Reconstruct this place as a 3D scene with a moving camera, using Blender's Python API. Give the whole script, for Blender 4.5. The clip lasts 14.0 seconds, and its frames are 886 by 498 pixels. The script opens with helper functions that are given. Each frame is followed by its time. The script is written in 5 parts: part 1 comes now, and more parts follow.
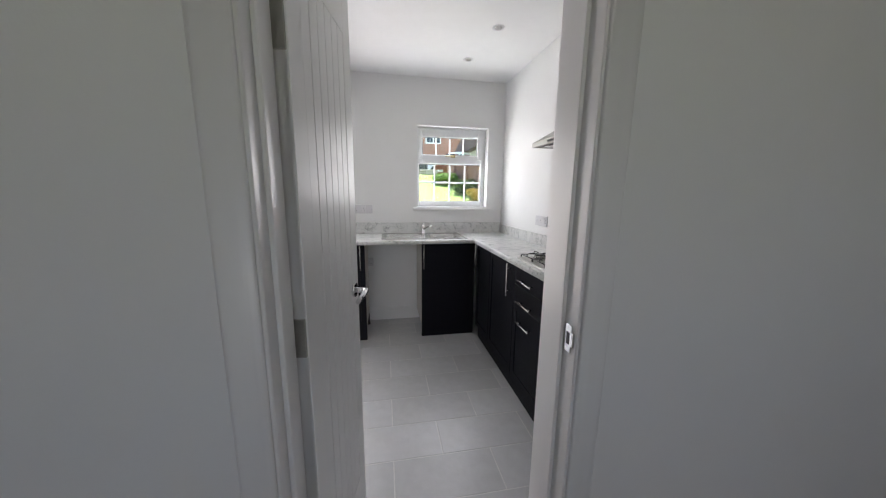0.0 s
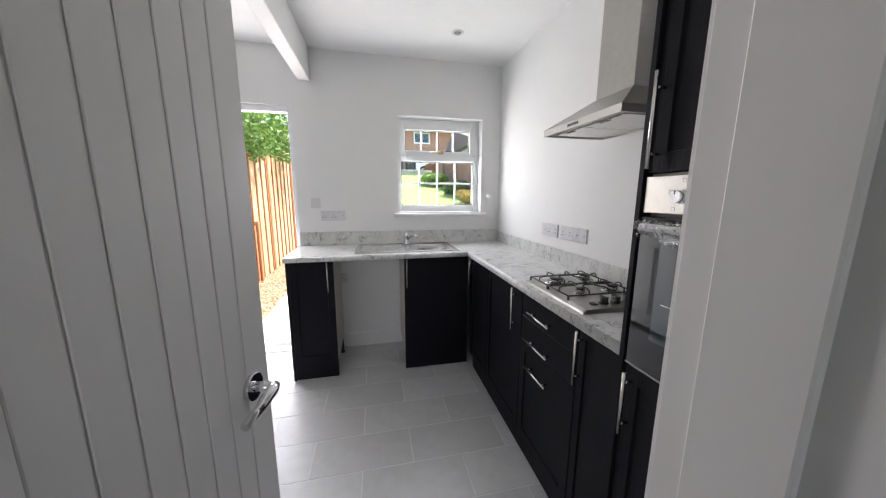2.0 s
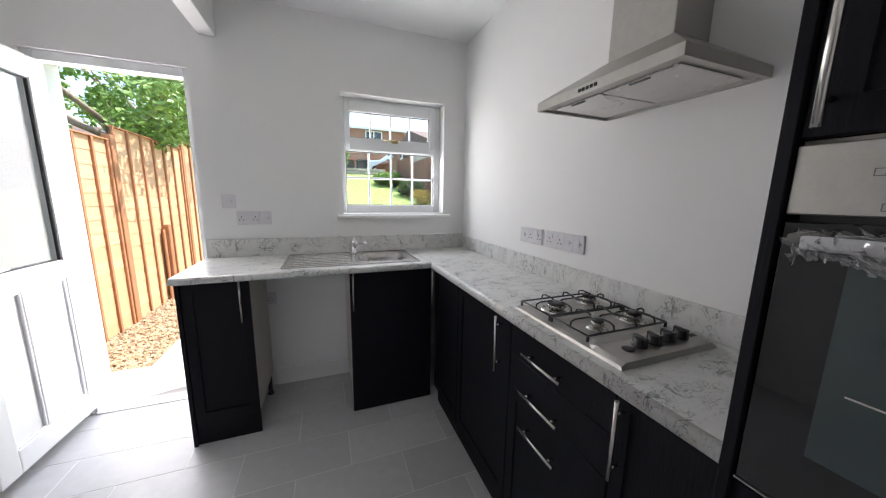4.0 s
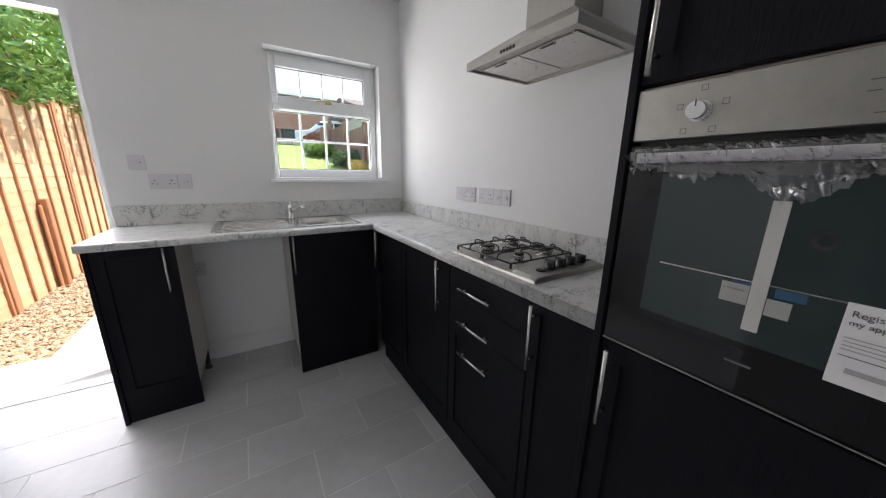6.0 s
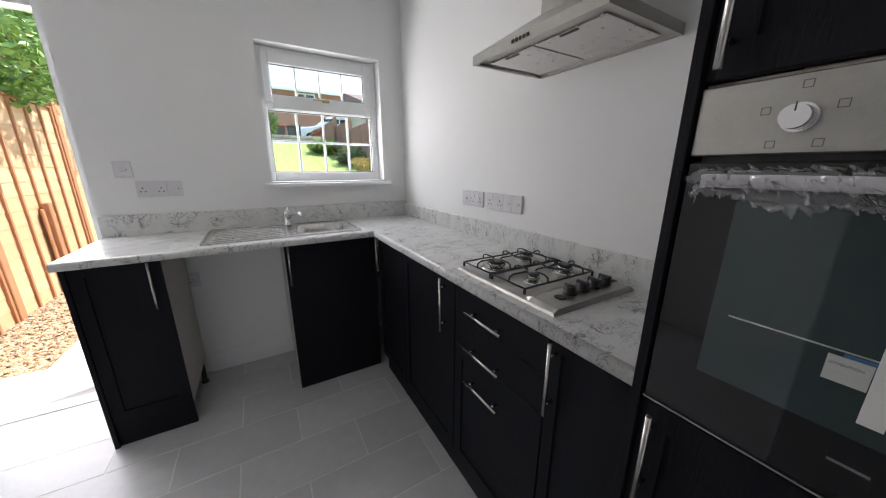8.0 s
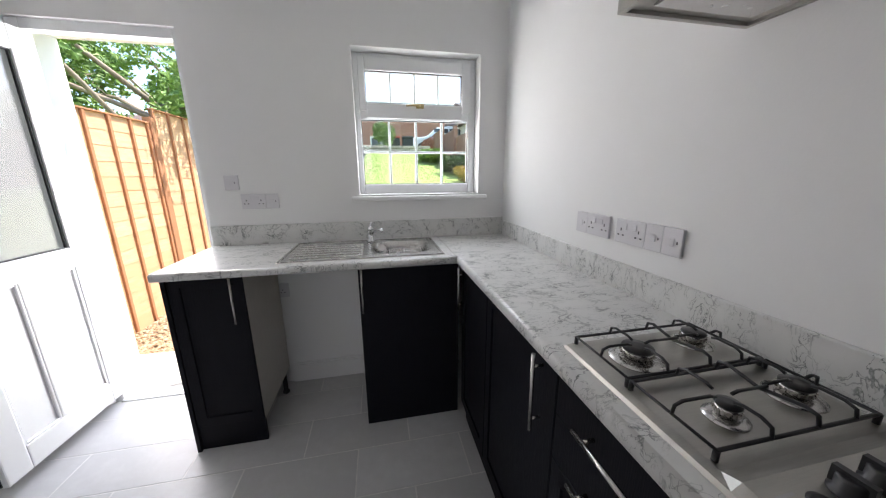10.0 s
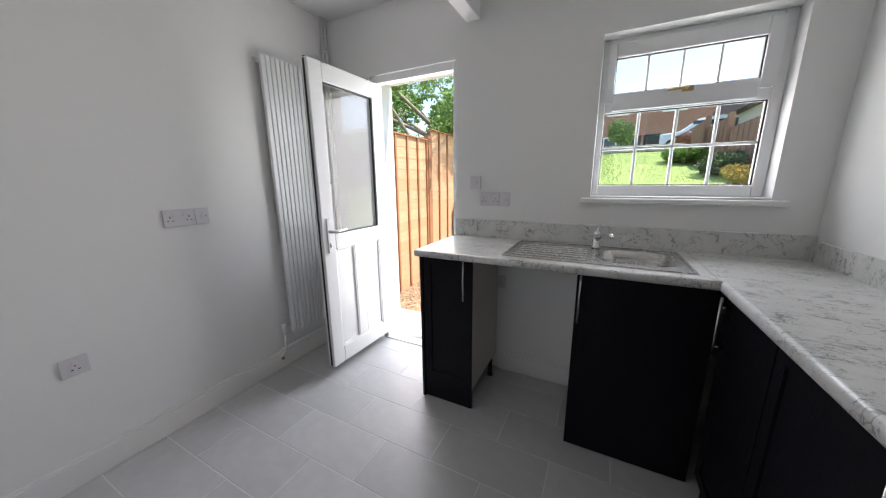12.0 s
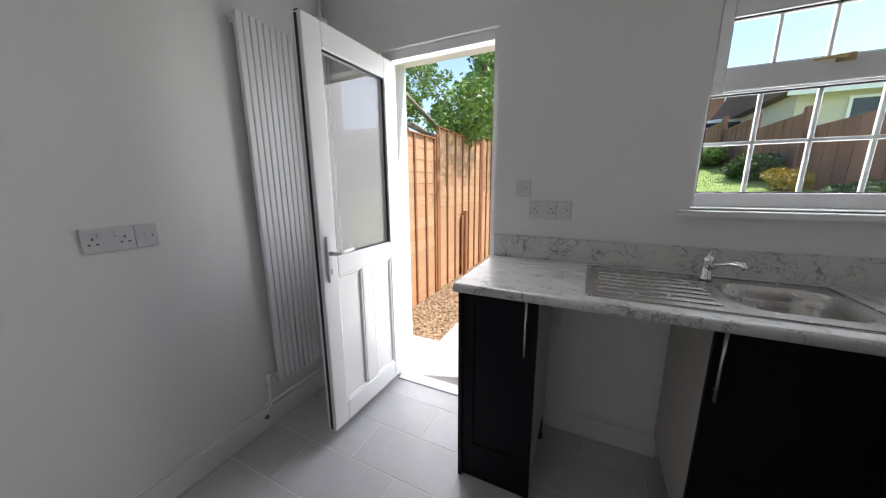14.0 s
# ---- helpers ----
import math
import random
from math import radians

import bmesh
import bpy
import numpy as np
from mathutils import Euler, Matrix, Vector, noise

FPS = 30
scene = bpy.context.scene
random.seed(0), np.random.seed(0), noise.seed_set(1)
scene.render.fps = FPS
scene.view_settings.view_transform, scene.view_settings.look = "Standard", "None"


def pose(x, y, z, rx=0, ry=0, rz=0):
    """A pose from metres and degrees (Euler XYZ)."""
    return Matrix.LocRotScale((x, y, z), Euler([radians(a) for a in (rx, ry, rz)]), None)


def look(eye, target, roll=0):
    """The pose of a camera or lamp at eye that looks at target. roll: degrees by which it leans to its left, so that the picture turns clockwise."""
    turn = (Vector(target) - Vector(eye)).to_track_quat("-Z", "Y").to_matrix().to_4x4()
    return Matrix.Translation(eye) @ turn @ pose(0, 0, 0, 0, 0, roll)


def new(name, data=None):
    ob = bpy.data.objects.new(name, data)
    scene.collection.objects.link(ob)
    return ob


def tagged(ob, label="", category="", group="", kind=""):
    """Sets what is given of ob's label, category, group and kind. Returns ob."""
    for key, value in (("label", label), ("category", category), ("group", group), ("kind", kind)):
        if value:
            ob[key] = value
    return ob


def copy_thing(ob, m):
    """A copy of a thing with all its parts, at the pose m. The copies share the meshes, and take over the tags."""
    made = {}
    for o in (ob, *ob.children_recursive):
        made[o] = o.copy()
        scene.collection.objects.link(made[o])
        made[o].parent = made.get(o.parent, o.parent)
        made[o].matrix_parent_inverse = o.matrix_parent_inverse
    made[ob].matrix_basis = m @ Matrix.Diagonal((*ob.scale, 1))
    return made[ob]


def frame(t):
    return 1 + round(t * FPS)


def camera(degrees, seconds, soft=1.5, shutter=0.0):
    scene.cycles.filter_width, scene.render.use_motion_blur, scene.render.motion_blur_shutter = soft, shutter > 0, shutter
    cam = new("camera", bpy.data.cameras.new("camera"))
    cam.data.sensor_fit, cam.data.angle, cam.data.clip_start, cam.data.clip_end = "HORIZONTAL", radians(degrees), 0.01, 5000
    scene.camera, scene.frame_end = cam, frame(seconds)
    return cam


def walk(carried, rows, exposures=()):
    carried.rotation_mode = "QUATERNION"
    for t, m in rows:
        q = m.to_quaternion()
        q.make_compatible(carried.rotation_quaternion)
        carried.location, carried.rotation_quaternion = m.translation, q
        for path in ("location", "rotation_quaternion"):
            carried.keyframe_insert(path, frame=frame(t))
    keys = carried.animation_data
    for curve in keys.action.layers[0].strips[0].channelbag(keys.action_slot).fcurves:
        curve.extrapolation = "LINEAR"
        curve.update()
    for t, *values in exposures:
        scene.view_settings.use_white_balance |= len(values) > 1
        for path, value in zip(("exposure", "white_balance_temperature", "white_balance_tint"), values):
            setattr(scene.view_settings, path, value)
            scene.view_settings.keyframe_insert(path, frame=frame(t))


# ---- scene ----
cam = camera(110.03, 14.0, soft=1.2)
# seconds, place, tilt, roll, yaw
PATH = [
    (0, 0.340, 0.682, 1.354, 79.97, -0.66, -10.45),
    (0.5, 0.352, 0.736, 1.402, 79.45, -0.42, -12.27),
    (1, 0.318, 0.846, 1.342, 80.35, -0.32, -13.48),
    (1.5, 0.458, 1.061, 1.403, 79.71, -0.15, -12.25),
    (2, 0.467, 1.210, 1.373, 80.14, -0.28, -12.32),
    (4.5, 0.570, 1.730, 1.335, 80.14, -0.75, -23.62),
    (5, 0.554, 1.707, 1.316, 79.24, -0.70, -27.17),
    (5.5, 0.520, 1.643, 1.286, 78.17, -0.84, -31.69),
    (6, 0.500, 1.575, 1.256, 76.34, -0.82, -31.84),
    (6.5, 0.478, 1.514, 1.252, 74.41, -0.92, -31.71),
    (7, 0.503, 1.554, 1.267, 74.63, -0.64, -31.68),
    (9.5, 0.767, 1.969, 1.339, 76.34, 0.49, -19.18),
    (10, 0.810, 2.070, 1.338, 76.49, 0.31, -11.74),
    (10.5, 0.815, 2.182, 1.333, 76.87, 0.28, -4.41),
    (11, 0.815, 2.180, 1.331, 77.72, 1.11, 9.42),
    (11.5, 0.768, 2.132, 1.333, 77.67, 0.75, 20.40),
    (12, 0.759, 2.092, 1.307, 77.70, 0.54, 26.85),
    (12.5, 0.711, 2.108, 1.317, 77.36, 0.38, 30.10),
    (13, 0.582, 2.177, 1.318, 77.62, 0.34, 30.26),
    (13.5, 0.435, 2.247, 1.295, 78.27, 0.27, 29.26),
    (14, 0.291, 2.469, 1.317, 78.28, 0.32, 25.31),
]
# seconds, stops
EXPOSURES = ((0.0, 1.9), (1.5, 1.92), (2.2, 1.88), (4.5, 1.5), (7.0, 1.48), (9.5, 1.55), (10.5, 1.4), (11.5, 1.2), (12.5, 1.08), (13.5, 0.82), (14.0, 0.7))
SKY, SUN, WINDOW_W, DOOR_W, HALL_W = 0.2, 4.5, 6.0, 9.0, 1.8
walk(cam, [(t, pose(x, y, z, rx, ry, rz)) for t, x, y, z, rx, ry, rz in PATH], EXPOSURES)

# ---- light ----
world = bpy.data.worlds.new("sky")
scene.world = world
world.use_nodes = True
wn = world.node_tree.nodes
sky = wn.new("ShaderNodeTexSky")
sky.sky_type = "NISHITA"
sky.sun_disc = False
SUN_FROM = Vector((0.72, 0.24, 1.3)).normalized()
sky.sun_elevation = math.asin(SUN_FROM.z)
sky.sun_rotation = math.atan2(SUN_FROM.x, SUN_FROM.y)
wn["Background"].inputs["Strength"].default_value = SKY
world.node_tree.links.new(sky.outputs[0], wn["Background"].inputs["Color"])
sun = new("sun", bpy.data.lights.new("sun", "SUN"))
sun.data.energy, sun.data.angle, sun.data.color = SUN, radians(0.6), (1.0, 0.94, 0.88)
sun.matrix_world = look((0, 0, 0), -SUN_FROM)


def opening_light(name, eye, target, w, h, watts):
    ob = new(name, bpy.data.lights.new(name, "AREA"))
    ob.data.shape, ob.data.size, ob.data.size_y = "RECTANGLE", w, h
    ob.data.energy, ob.data.color = watts, (1.0, 0.965, 1.0)
    ob.matrix_world = look(eye, target)
    return ob


opening_light("window_daylight", (1.107, 4.39, 1.62), (1.107, 0, 1.55), 0.80, 0.82, WINDOW_W)
opening_light("door_daylight", (-0.56, 4.33, 1.05), (-0.56, 0, 0.95), 0.70, 1.98, DOOR_W)
# Added lamp out of view that fills the hall; its warm tint offsets blue sky.
opening_light("hall_fill_light", (0.4, -1.48, 1.6), (0.4, 3, 1.4), 0.6, 0.9, HALL_W).data.color = (1.0, 0.93, 0.90)

# ---- materials ----


def mat(name, color, rough=0.5, metal=0.0, var=0.0, scale=8.0, bump=0.0, bscale=60.0, color2=None, spec=0.5, coat=0.0, island=False, stretch=None):
    """A principled surface with two scales of variation and fine relief."""
    m = bpy.data.materials.new(name)
    m.use_nodes = True
    n, l = m.node_tree.nodes, m.node_tree.links
    b = n["Principled BSDF"]
    b.inputs["Roughness"].default_value = rough
    b.inputs["Metallic"].default_value = metal
    b.inputs["Specular IOR Level"].default_value = spec
    b.inputs["Coat Weight"].default_value = coat
    b.inputs["Coat Roughness"].default_value = 0.05
    c1 = (*color, 1)
    b.inputs["Base Color"].default_value = c1
    tc = n.new("ShaderNodeTexCoord")
    src = tc.outputs["Object"]
    if stretch:
        mp = n.new("ShaderNodeMapping")
        mp.inputs["Scale"].default_value = stretch
        l.new(src, mp.inputs["Vector"])
        src = mp.outputs["Vector"]
    if var or color2:
        c2 = (*color2, 1) if color2 else tuple(min(1, c * (1 - var)) for c in color) + (1,)
        t1 = n.new("ShaderNodeTexNoise")
        t1.inputs["Scale"].default_value = scale
        t1.inputs["Detail"].default_value = 6
        t1.inputs["Roughness"].default_value = 0.65
        l.new(src, t1.inputs["Vector"])
        t2 = n.new("ShaderNodeTexNoise")
        t2.inputs["Scale"].default_value = scale * 9
        t2.inputs["Detail"].default_value = 3
        l.new(src, t2.inputs["Vector"])
        ad = n.new("ShaderNodeMath")
        ad.operation = "MULTIPLY_ADD"
        ad.inputs[1].default_value = 0.45
        l.new(t2.outputs["Fac"], ad.inputs[0])
        l.new(t1.outputs["Fac"], ad.inputs[2])
        fac = ad.outputs[0]
        if island:
            oi = n.new("ShaderNodeObjectInfo")
            gi = n.new("ShaderNodeNewGeometry")
            a2 = n.new("ShaderNodeMath")
            a2.operation = "ADD"
            l.new(oi.outputs["Random"], a2.inputs[0])
            l.new(gi.outputs["Random Per Island"], a2.inputs[1])
            a3 = n.new("ShaderNodeMath")
            a3.operation = "MULTIPLY_ADD"
            a3.inputs[1].default_value = 0.35
            l.new(a2.outputs[0], a3.inputs[0])
            a4 = n.new("ShaderNodeMath")
            a4.operation = "SUBTRACT"
            l.new(fac, a4.inputs[0])
            a4.inputs[1].default_value = 0.35
            l.new(a4.outputs[0], a3.inputs[2])
            fac = a3.outputs[0]
        r = n.new("ShaderNodeMapRange")
        r.inputs["From Min"].default_value, r.inputs["From Max"].default_value = 0.45, 0.95
        l.new(fac, r.inputs["Value"])
        mx = n.new("ShaderNodeMix")
        mx.data_type = "RGBA"
        mx.inputs[6].default_value, mx.inputs[7].default_value = c1, c2
        l.new(r.outputs[0], mx.inputs[0])
        l.new(mx.outputs[2], b.inputs["Base Color"])
        rr = n.new("ShaderNodeMapRange")
        rr.inputs["From Min"].default_value, rr.inputs["From Max"].default_value = 0.3, 1.0
        rr.inputs["To Min"].default_value, rr.inputs["To Max"].default_value = rough * 0.88, min(1, rough * 1.15)
        l.new(t2.outputs["Fac"], rr.inputs["Value"])
        l.new(rr.outputs[0], b.inputs["Roughness"])
    if bump:
        t3 = n.new("ShaderNodeTexNoise")
        t3.inputs["Scale"].default_value = bscale
        t3.inputs["Detail"].default_value = 4
        l.new(src, t3.inputs["Vector"])
        bp = n.new("ShaderNodeBump")
        bp.inputs["Strength"].default_value = bump
        bp.inputs["Distance"].default_value = 0.004
        l.new(t3.outputs["Fac"], bp.inputs["Height"])
        l.new(bp.outputs[0], b.inputs["Normal"])
    return m


def glass_mat(name, tint, edge=0.04):
    m = bpy.data.materials.new(name)
    m.use_nodes = True
    n, l = m.node_tree.nodes, m.node_tree.links
    n.remove(n["Principled BSDF"])
    tr, gl, fr, mx = n.new("ShaderNodeBsdfTransparent"), n.new("ShaderNodeBsdfGlossy"), n.new("ShaderNodeLayerWeight"), n.new("ShaderNodeMixShader")
    pw, ma = n.new("ShaderNodeMath"), n.new("ShaderNodeMath")
    pw.operation, ma.operation = "POWER", "MULTIPLY_ADD"
    pw.inputs[1].default_value = 4.0
    ma.inputs[1].default_value, ma.inputs[2].default_value = 0.8, edge
    tr.inputs[0].default_value = (*tint, 1)
    gl.inputs["Roughness"].default_value = 0.015
    fr.inputs["Blend"].default_value = 0.5
    l.new(fr.outputs["Facing"], pw.inputs[0])
    l.new(pw.outputs[0], ma.inputs[0])
    l.new(ma.outputs[0], mx.inputs[0])
    l.new(tr.outputs[0], mx.inputs[1])
    l.new(gl.outputs[0], mx.inputs[2])
    l.new(mx.outputs[0], n["Material Output"].inputs["Surface"])
    return m


def marble_mat(name):
    """White laminate with broken grey-green veins."""
    m = bpy.data.materials.new(name)
    m.use_nodes = True
    n, l = m.node_tree.nodes, m.node_tree.links
    b = n["Principled BSDF"]
    b.inputs["Roughness"].default_value = 0.32
    tc = n.new("ShaderNodeTexCoord")
    mp = n.new("ShaderNodeMapping")
    mp.inputs["Rotation"].default_value = (0.2, 0.3, 0.6)
    mp.inputs["Scale"].default_value = (1.0, 1.7, 1.0)
    l.new(tc.outputs["Object"], mp.inputs["Vector"])
    wob = n.new("ShaderNodeTexNoise")
    wob.inputs["Scale"].default_value = 7
    wob.inputs["Detail"].default_value = 5
    l.new(mp.outputs[0], wob.inputs["Vector"])
    mixv = n.new("ShaderNodeMix")
    mixv.data_type = "VECTOR"
    mixv.inputs[0].default_value = 0.22
    l.new(mp.outputs[0], mixv.inputs[4])
    l.new(wob.outputs["Color"], mixv.inputs[5])
    vein = []
    for sc, lo, hi in ((6.5, 0.0, 0.018), (16, 0.0, 0.020)):
        v = n.new("ShaderNodeTexNoise")
        v.inputs["Scale"].default_value = sc
        v.inputs["Detail"].default_value = 3
        v.inputs["Distortion"].default_value = 1.2
        l.new(mixv.outputs[1], v.inputs["Vector"])
        s = n.new("ShaderNodeMath")
        s.operation = "SUBTRACT"
        s.inputs[1].default_value = 0.5
        l.new(v.outputs["Fac"], s.inputs[0])
        a = n.new("ShaderNodeMath")
        a.operation = "ABSOLUTE"
        l.new(s.outputs[0], a.inputs[0])
        r = n.new("ShaderNodeMapRange")
        r.inputs["From Min"].default_value, r.inputs["From Max"].default_value = lo, hi
        r.inputs["To Min"].default_value, r.inputs["To Max"].default_value = 1, 0
        l.new(a.outputs[0], r.inputs["Value"])
        vein.append(r.outputs[0])
    gate = n.new("ShaderNodeTexNoise")
    gate.inputs["Scale"].default_value = 11
    gate.inputs["Detail"].default_value = 5
    l.new(mp.outputs[0], gate.inputs["Vector"])
    gr = n.new("ShaderNodeMapRange")
    gr.inputs["From Min"].default_value, gr.inputs["From Max"].default_value = 0.36, 0.60
    l.new(gate.outputs["Fac"], gr.inputs["Value"])
    mxm = n.new("ShaderNodeMath")
    mxm.operation = "MAXIMUM"
    l.new(vein[0], mxm.inputs[0])
    l.new(vein[1], mxm.inputs[1])
    g2 = n.new("ShaderNodeMath")
    g2.operation = "MULTIPLY"
    l.new(mxm.outputs[0], g2.inputs[0])
    l.new(gr.outputs[0], g2.inputs[1])
    soft = n.new("ShaderNodeMath")
    soft.operation = "MULTIPLY_ADD"
    soft.inputs[1].default_value = 0.10
    l.new(gr.outputs[0], soft.inputs[0])
    l.new(g2.outputs[0], soft.inputs[2])
    ramp = n.new("ShaderNodeMix")
    ramp.data_type = "RGBA"
    ramp.inputs[6].default_value, ramp.inputs[7].default_value = (0.66, 0.66, 0.645, 1), (0.17, 0.185, 0.18, 1)
    l.new(soft.outputs[0], ramp.inputs[0])
    l.new(ramp.outputs[2], b.inputs["Base Color"])
    return m


def brick_mat(name):
    m = bpy.data.materials.new(name)
    m.use_nodes = True
    n, l = m.node_tree.nodes, m.node_tree.links
    b = n["Principled BSDF"]
    b.inputs["Roughness"].default_value = 0.9
    tc = n.new("ShaderNodeTexCoord")
    mp = n.new("ShaderNodeMapping")
    mp.inputs["Rotation"].default_value = (radians(90), 0, 0)
    l.new(tc.outputs["Object"], mp.inputs["Vector"])
    br = n.new("ShaderNodeTexBrick")
    br.inputs["Scale"].default_value = 4.4
    br.inputs["Color1"].default_value = (0.30, 0.12, 0.08, 1)
    br.inputs["Color2"].default_value = (0.38, 0.17, 0.11, 1)
    br.inputs["Mortar"].default_value = (0.36, 0.29, 0.25, 1)
    br.inputs["Mortar Size"].default_value = 0.02
    l.new(mp.outputs[0], br.inputs["Vector"])
    l.new(br.outputs["Color"], b.inputs["Base Color"])
    return m


M_WALL = mat("white_emulsion", (0.80, 0.80, 0.795), 0.75, var=0.018, scale=1.3, bump=0.08, bscale=130)
M_CEIL = mat("ceiling_emulsion", (0.82, 0.82, 0.82), 0.8, var=0.04, scale=1.2, bump=0.08, bscale=120)
M_GLOSS = mat("white_satin_paint", (0.79, 0.785, 0.78), 0.34, bump=0.012, bscale=25)
M_UPVC = mat("white_upvc", (0.84, 0.85, 0.86), 0.22, var=0.03, scale=4)
M_PLATE = mat("white_plastic_plate", (0.66, 0.65, 0.67), 0.35, var=0.03, scale=10)
M_DARK = mat("dark_plastic", (0.02, 0.02, 0.022), 0.4)
M_SLOT = mat("pin_hole_dark", (0.05, 0.05, 0.06), 0.6)
M_TILE = mat("grey_porcelain_tile", (0.58, 0.58, 0.585), 0.33, color2=(0.48, 0.48, 0.485), scale=2.2, bump=0.10, bscale=35, island=True)
M_GROUT = mat("pale_grout", (0.74, 0.73, 0.71), 0.9, var=0.2, scale=20)
M_NAVY = mat("dark_navy_woodgrain", (0.0085, 0.0088, 0.013), 0.55, spec=0.13, color2=(0.0065, 0.0068, 0.010), scale=5, bump=0.25, bscale=30, stretch=(8, 8, 0.7))
M_CARC = mat("pale_cabinet_board", (0.60, 0.57, 0.52), 0.55, var=0.08, scale=4)
M_MARB = marble_mat("white_marble_laminate")
M_STEEL = mat("brushed_steel", (0.46, 0.45, 0.42), 0.36, metal=1.0, var=0.12, scale=3, bump=0.12, bscale=80, stretch=(1, 14, 14))
M_SINK = mat("satin_steel_sink", (0.60, 0.59, 0.57), 0.27, metal=1.0, var=0.08, scale=6, bump=0.05, bscale=90)
M_CHROME = mat("chrome", (0.75, 0.75, 0.76), 0.08, metal=1.0)
M_BARS = mat("satin_nickel", (0.62, 0.60, 0.57), 0.26, metal=1.0, var=0.08, scale=20)
M_IRON = mat("black_enamel_wire", (0.015, 0.015, 0.017), 0.35, var=0.2, scale=30)
M_BRASS = mat("aged_brass", (0.50, 0.40, 0.20), 0.35, metal=1.0, var=0.2, scale=40)
M_OVEN = mat("black_oven_glass", (0.008, 0.008, 0.009), 0.04, spec=0.5)
# The lighter teal is the inner pane's reflection, put into the base colour.
M_OVWIN = mat("oven_glass_teal_reflection", (0.020, 0.035, 0.036), 0.03, spec=0.8)
M_CARD = mat("white_card", (0.80, 0.80, 0.80), 0.5, var=0.02, scale=8)
M_INK = mat("grey_print", (0.12, 0.12, 0.13), 0.6)
M_INKL = mat("pale_print", (0.42, 0.42, 0.43), 0.6)
M_DIM = mat("dim_print", (0.14, 0.14, 0.145), 0.5)
# Paper greyed: dimming through the oven glass is put into its colour.
M_NOTE = mat("notice_paper_glass_dimmed", (0.42, 0.43, 0.41), 0.6, var=0.05, scale=20)
M_TAPE = mat("off_white_tape", (0.60, 0.60, 0.58), 0.5, var=0.05, scale=20)
M_FILM = glass_mat("clear_film", (0.93, 0.93, 0.94), 0.20)
M_BLUE = mat("blue_label_print", (0.03, 0.10, 0.20), 0.5, var=0.1, scale=30)
M_GLASS = glass_mat("window_glass", (0.96, 0.98, 0.97))
M_DOORGLASS = glass_mat("door_glass", (0.98, 0.99, 0.985), 0.06)
M_RUBBER = mat("black_gasket", (0.012, 0.012, 0.013), 0.5)
M_FENCE = mat("orange_larch_board", (0.62, 0.39, 0.235), 0.75, color2=(0.49, 0.28, 0.155), scale=5, bump=0.3, bscale=25, island=True, stretch=(1, 1, 7))
M_POST = mat("orange_fence_post", (0.40, 0.18, 0.085), 0.8, color2=(0.27, 0.115, 0.055), scale=6, bump=0.3, bscale=25, stretch=(6, 6, 1))
M_FENCE2 = mat("brown_fence_board", (0.30, 0.16, 0.11), 0.8, color2=(0.20, 0.10, 0.07), scale=5, bump=0.3, bscale=25, island=True, stretch=(6, 6, 1))
M_GRASS = mat("lawn", (0.34, 0.42, 0.12), 0.9, color2=(0.25, 0.34, 0.09), scale=3, bump=0.3, bscale=80)
M_BLADE = mat("grass_blades", (0.36, 0.44, 0.13), 0.8, color2=(0.27, 0.36, 0.09), scale=3, island=True)
M_CONC = mat("pale_concrete_slab", (0.52, 0.50, 0.46), 0.85, color2=(0.40, 0.385, 0.36), scale=6, bump=0.4, bscale=60)
M_SOIL = mat("gravel_soil", (0.26, 0.19, 0.13), 0.95, color2=(0.16, 0.11, 0.07), scale=12, bump=0.5, bscale=50)
M_CHIP = mat("bark_chips", (0.46, 0.34, 0.22), 0.85, color2=(0.22, 0.13, 0.07), scale=20, island=True)
M_ROAD = mat("asphalt", (0.06, 0.06, 0.062), 0.9, var=0.25, scale=8, bump=0.4, bscale=80)
M_BRICK = brick_mat("red_brick")
M_ROOF = mat("brown_roof_tiles", (0.16, 0.10, 0.08), 0.85, color2=(0.10, 0.065, 0.055), scale=6, bump=0.4, bscale=20)
M_RENDER = mat("cream_render", (0.66, 0.60, 0.50), 0.85, var=0.08, scale=2)
M_DGLASS = mat("far_window_glass", (0.03, 0.04, 0.05), 0.08)
M_CAR = mat("white_car_paint", (0.80, 0.81, 0.83), 0.25, coat=0.6)
M_TYRE = mat("tyre_rubber", (0.02, 0.02, 0.02), 0.8)
M_LEAF = mat("green_leaves", (0.20, 0.32, 0.06), 0.5, color2=(0.09, 0.17, 0.03), scale=4, island=True)
M_LEAFD = mat("shrub_leaves", (0.07, 0.13, 0.03), 0.6, color2=(0.035, 0.075, 0.015), scale=4, island=True)
M_LEAFR = mat("russet_leaves", (0.26, 0.10, 0.06), 0.6, color2=(0.14, 0.05, 0.03), scale=4, island=True)
M_LEAFY = mat("yellow_flowers", (0.50, 0.34, 0.06), 0.6, color2=(0.30, 0.26, 0.05), scale=4, island=True)
M_BARK = mat("grey_bark", (0.34, 0.28, 0.21), 0.9, color2=(0.18, 0.14, 0.10), scale=7, bump=0.7, bscale=30, stretch=(3, 3, 0.8))
M_STONE = mat("grey_wall_stone", (0.42, 0.38, 0.34), 0.9, color2=(0.28, 0.25, 0.22), scale=9, bump=0.5, bscale=30, island=True)
M_FELT = mat("dark_roof_felt", (0.06, 0.06, 0.065), 0.9, var=0.3, scale=6)
M_BIN = mat("dark_bin_plastic", (0.03, 0.032, 0.034), 0.5)
M_BINR = mat("red_bin_lid", (0.35, 0.05, 0.04), 0.5)
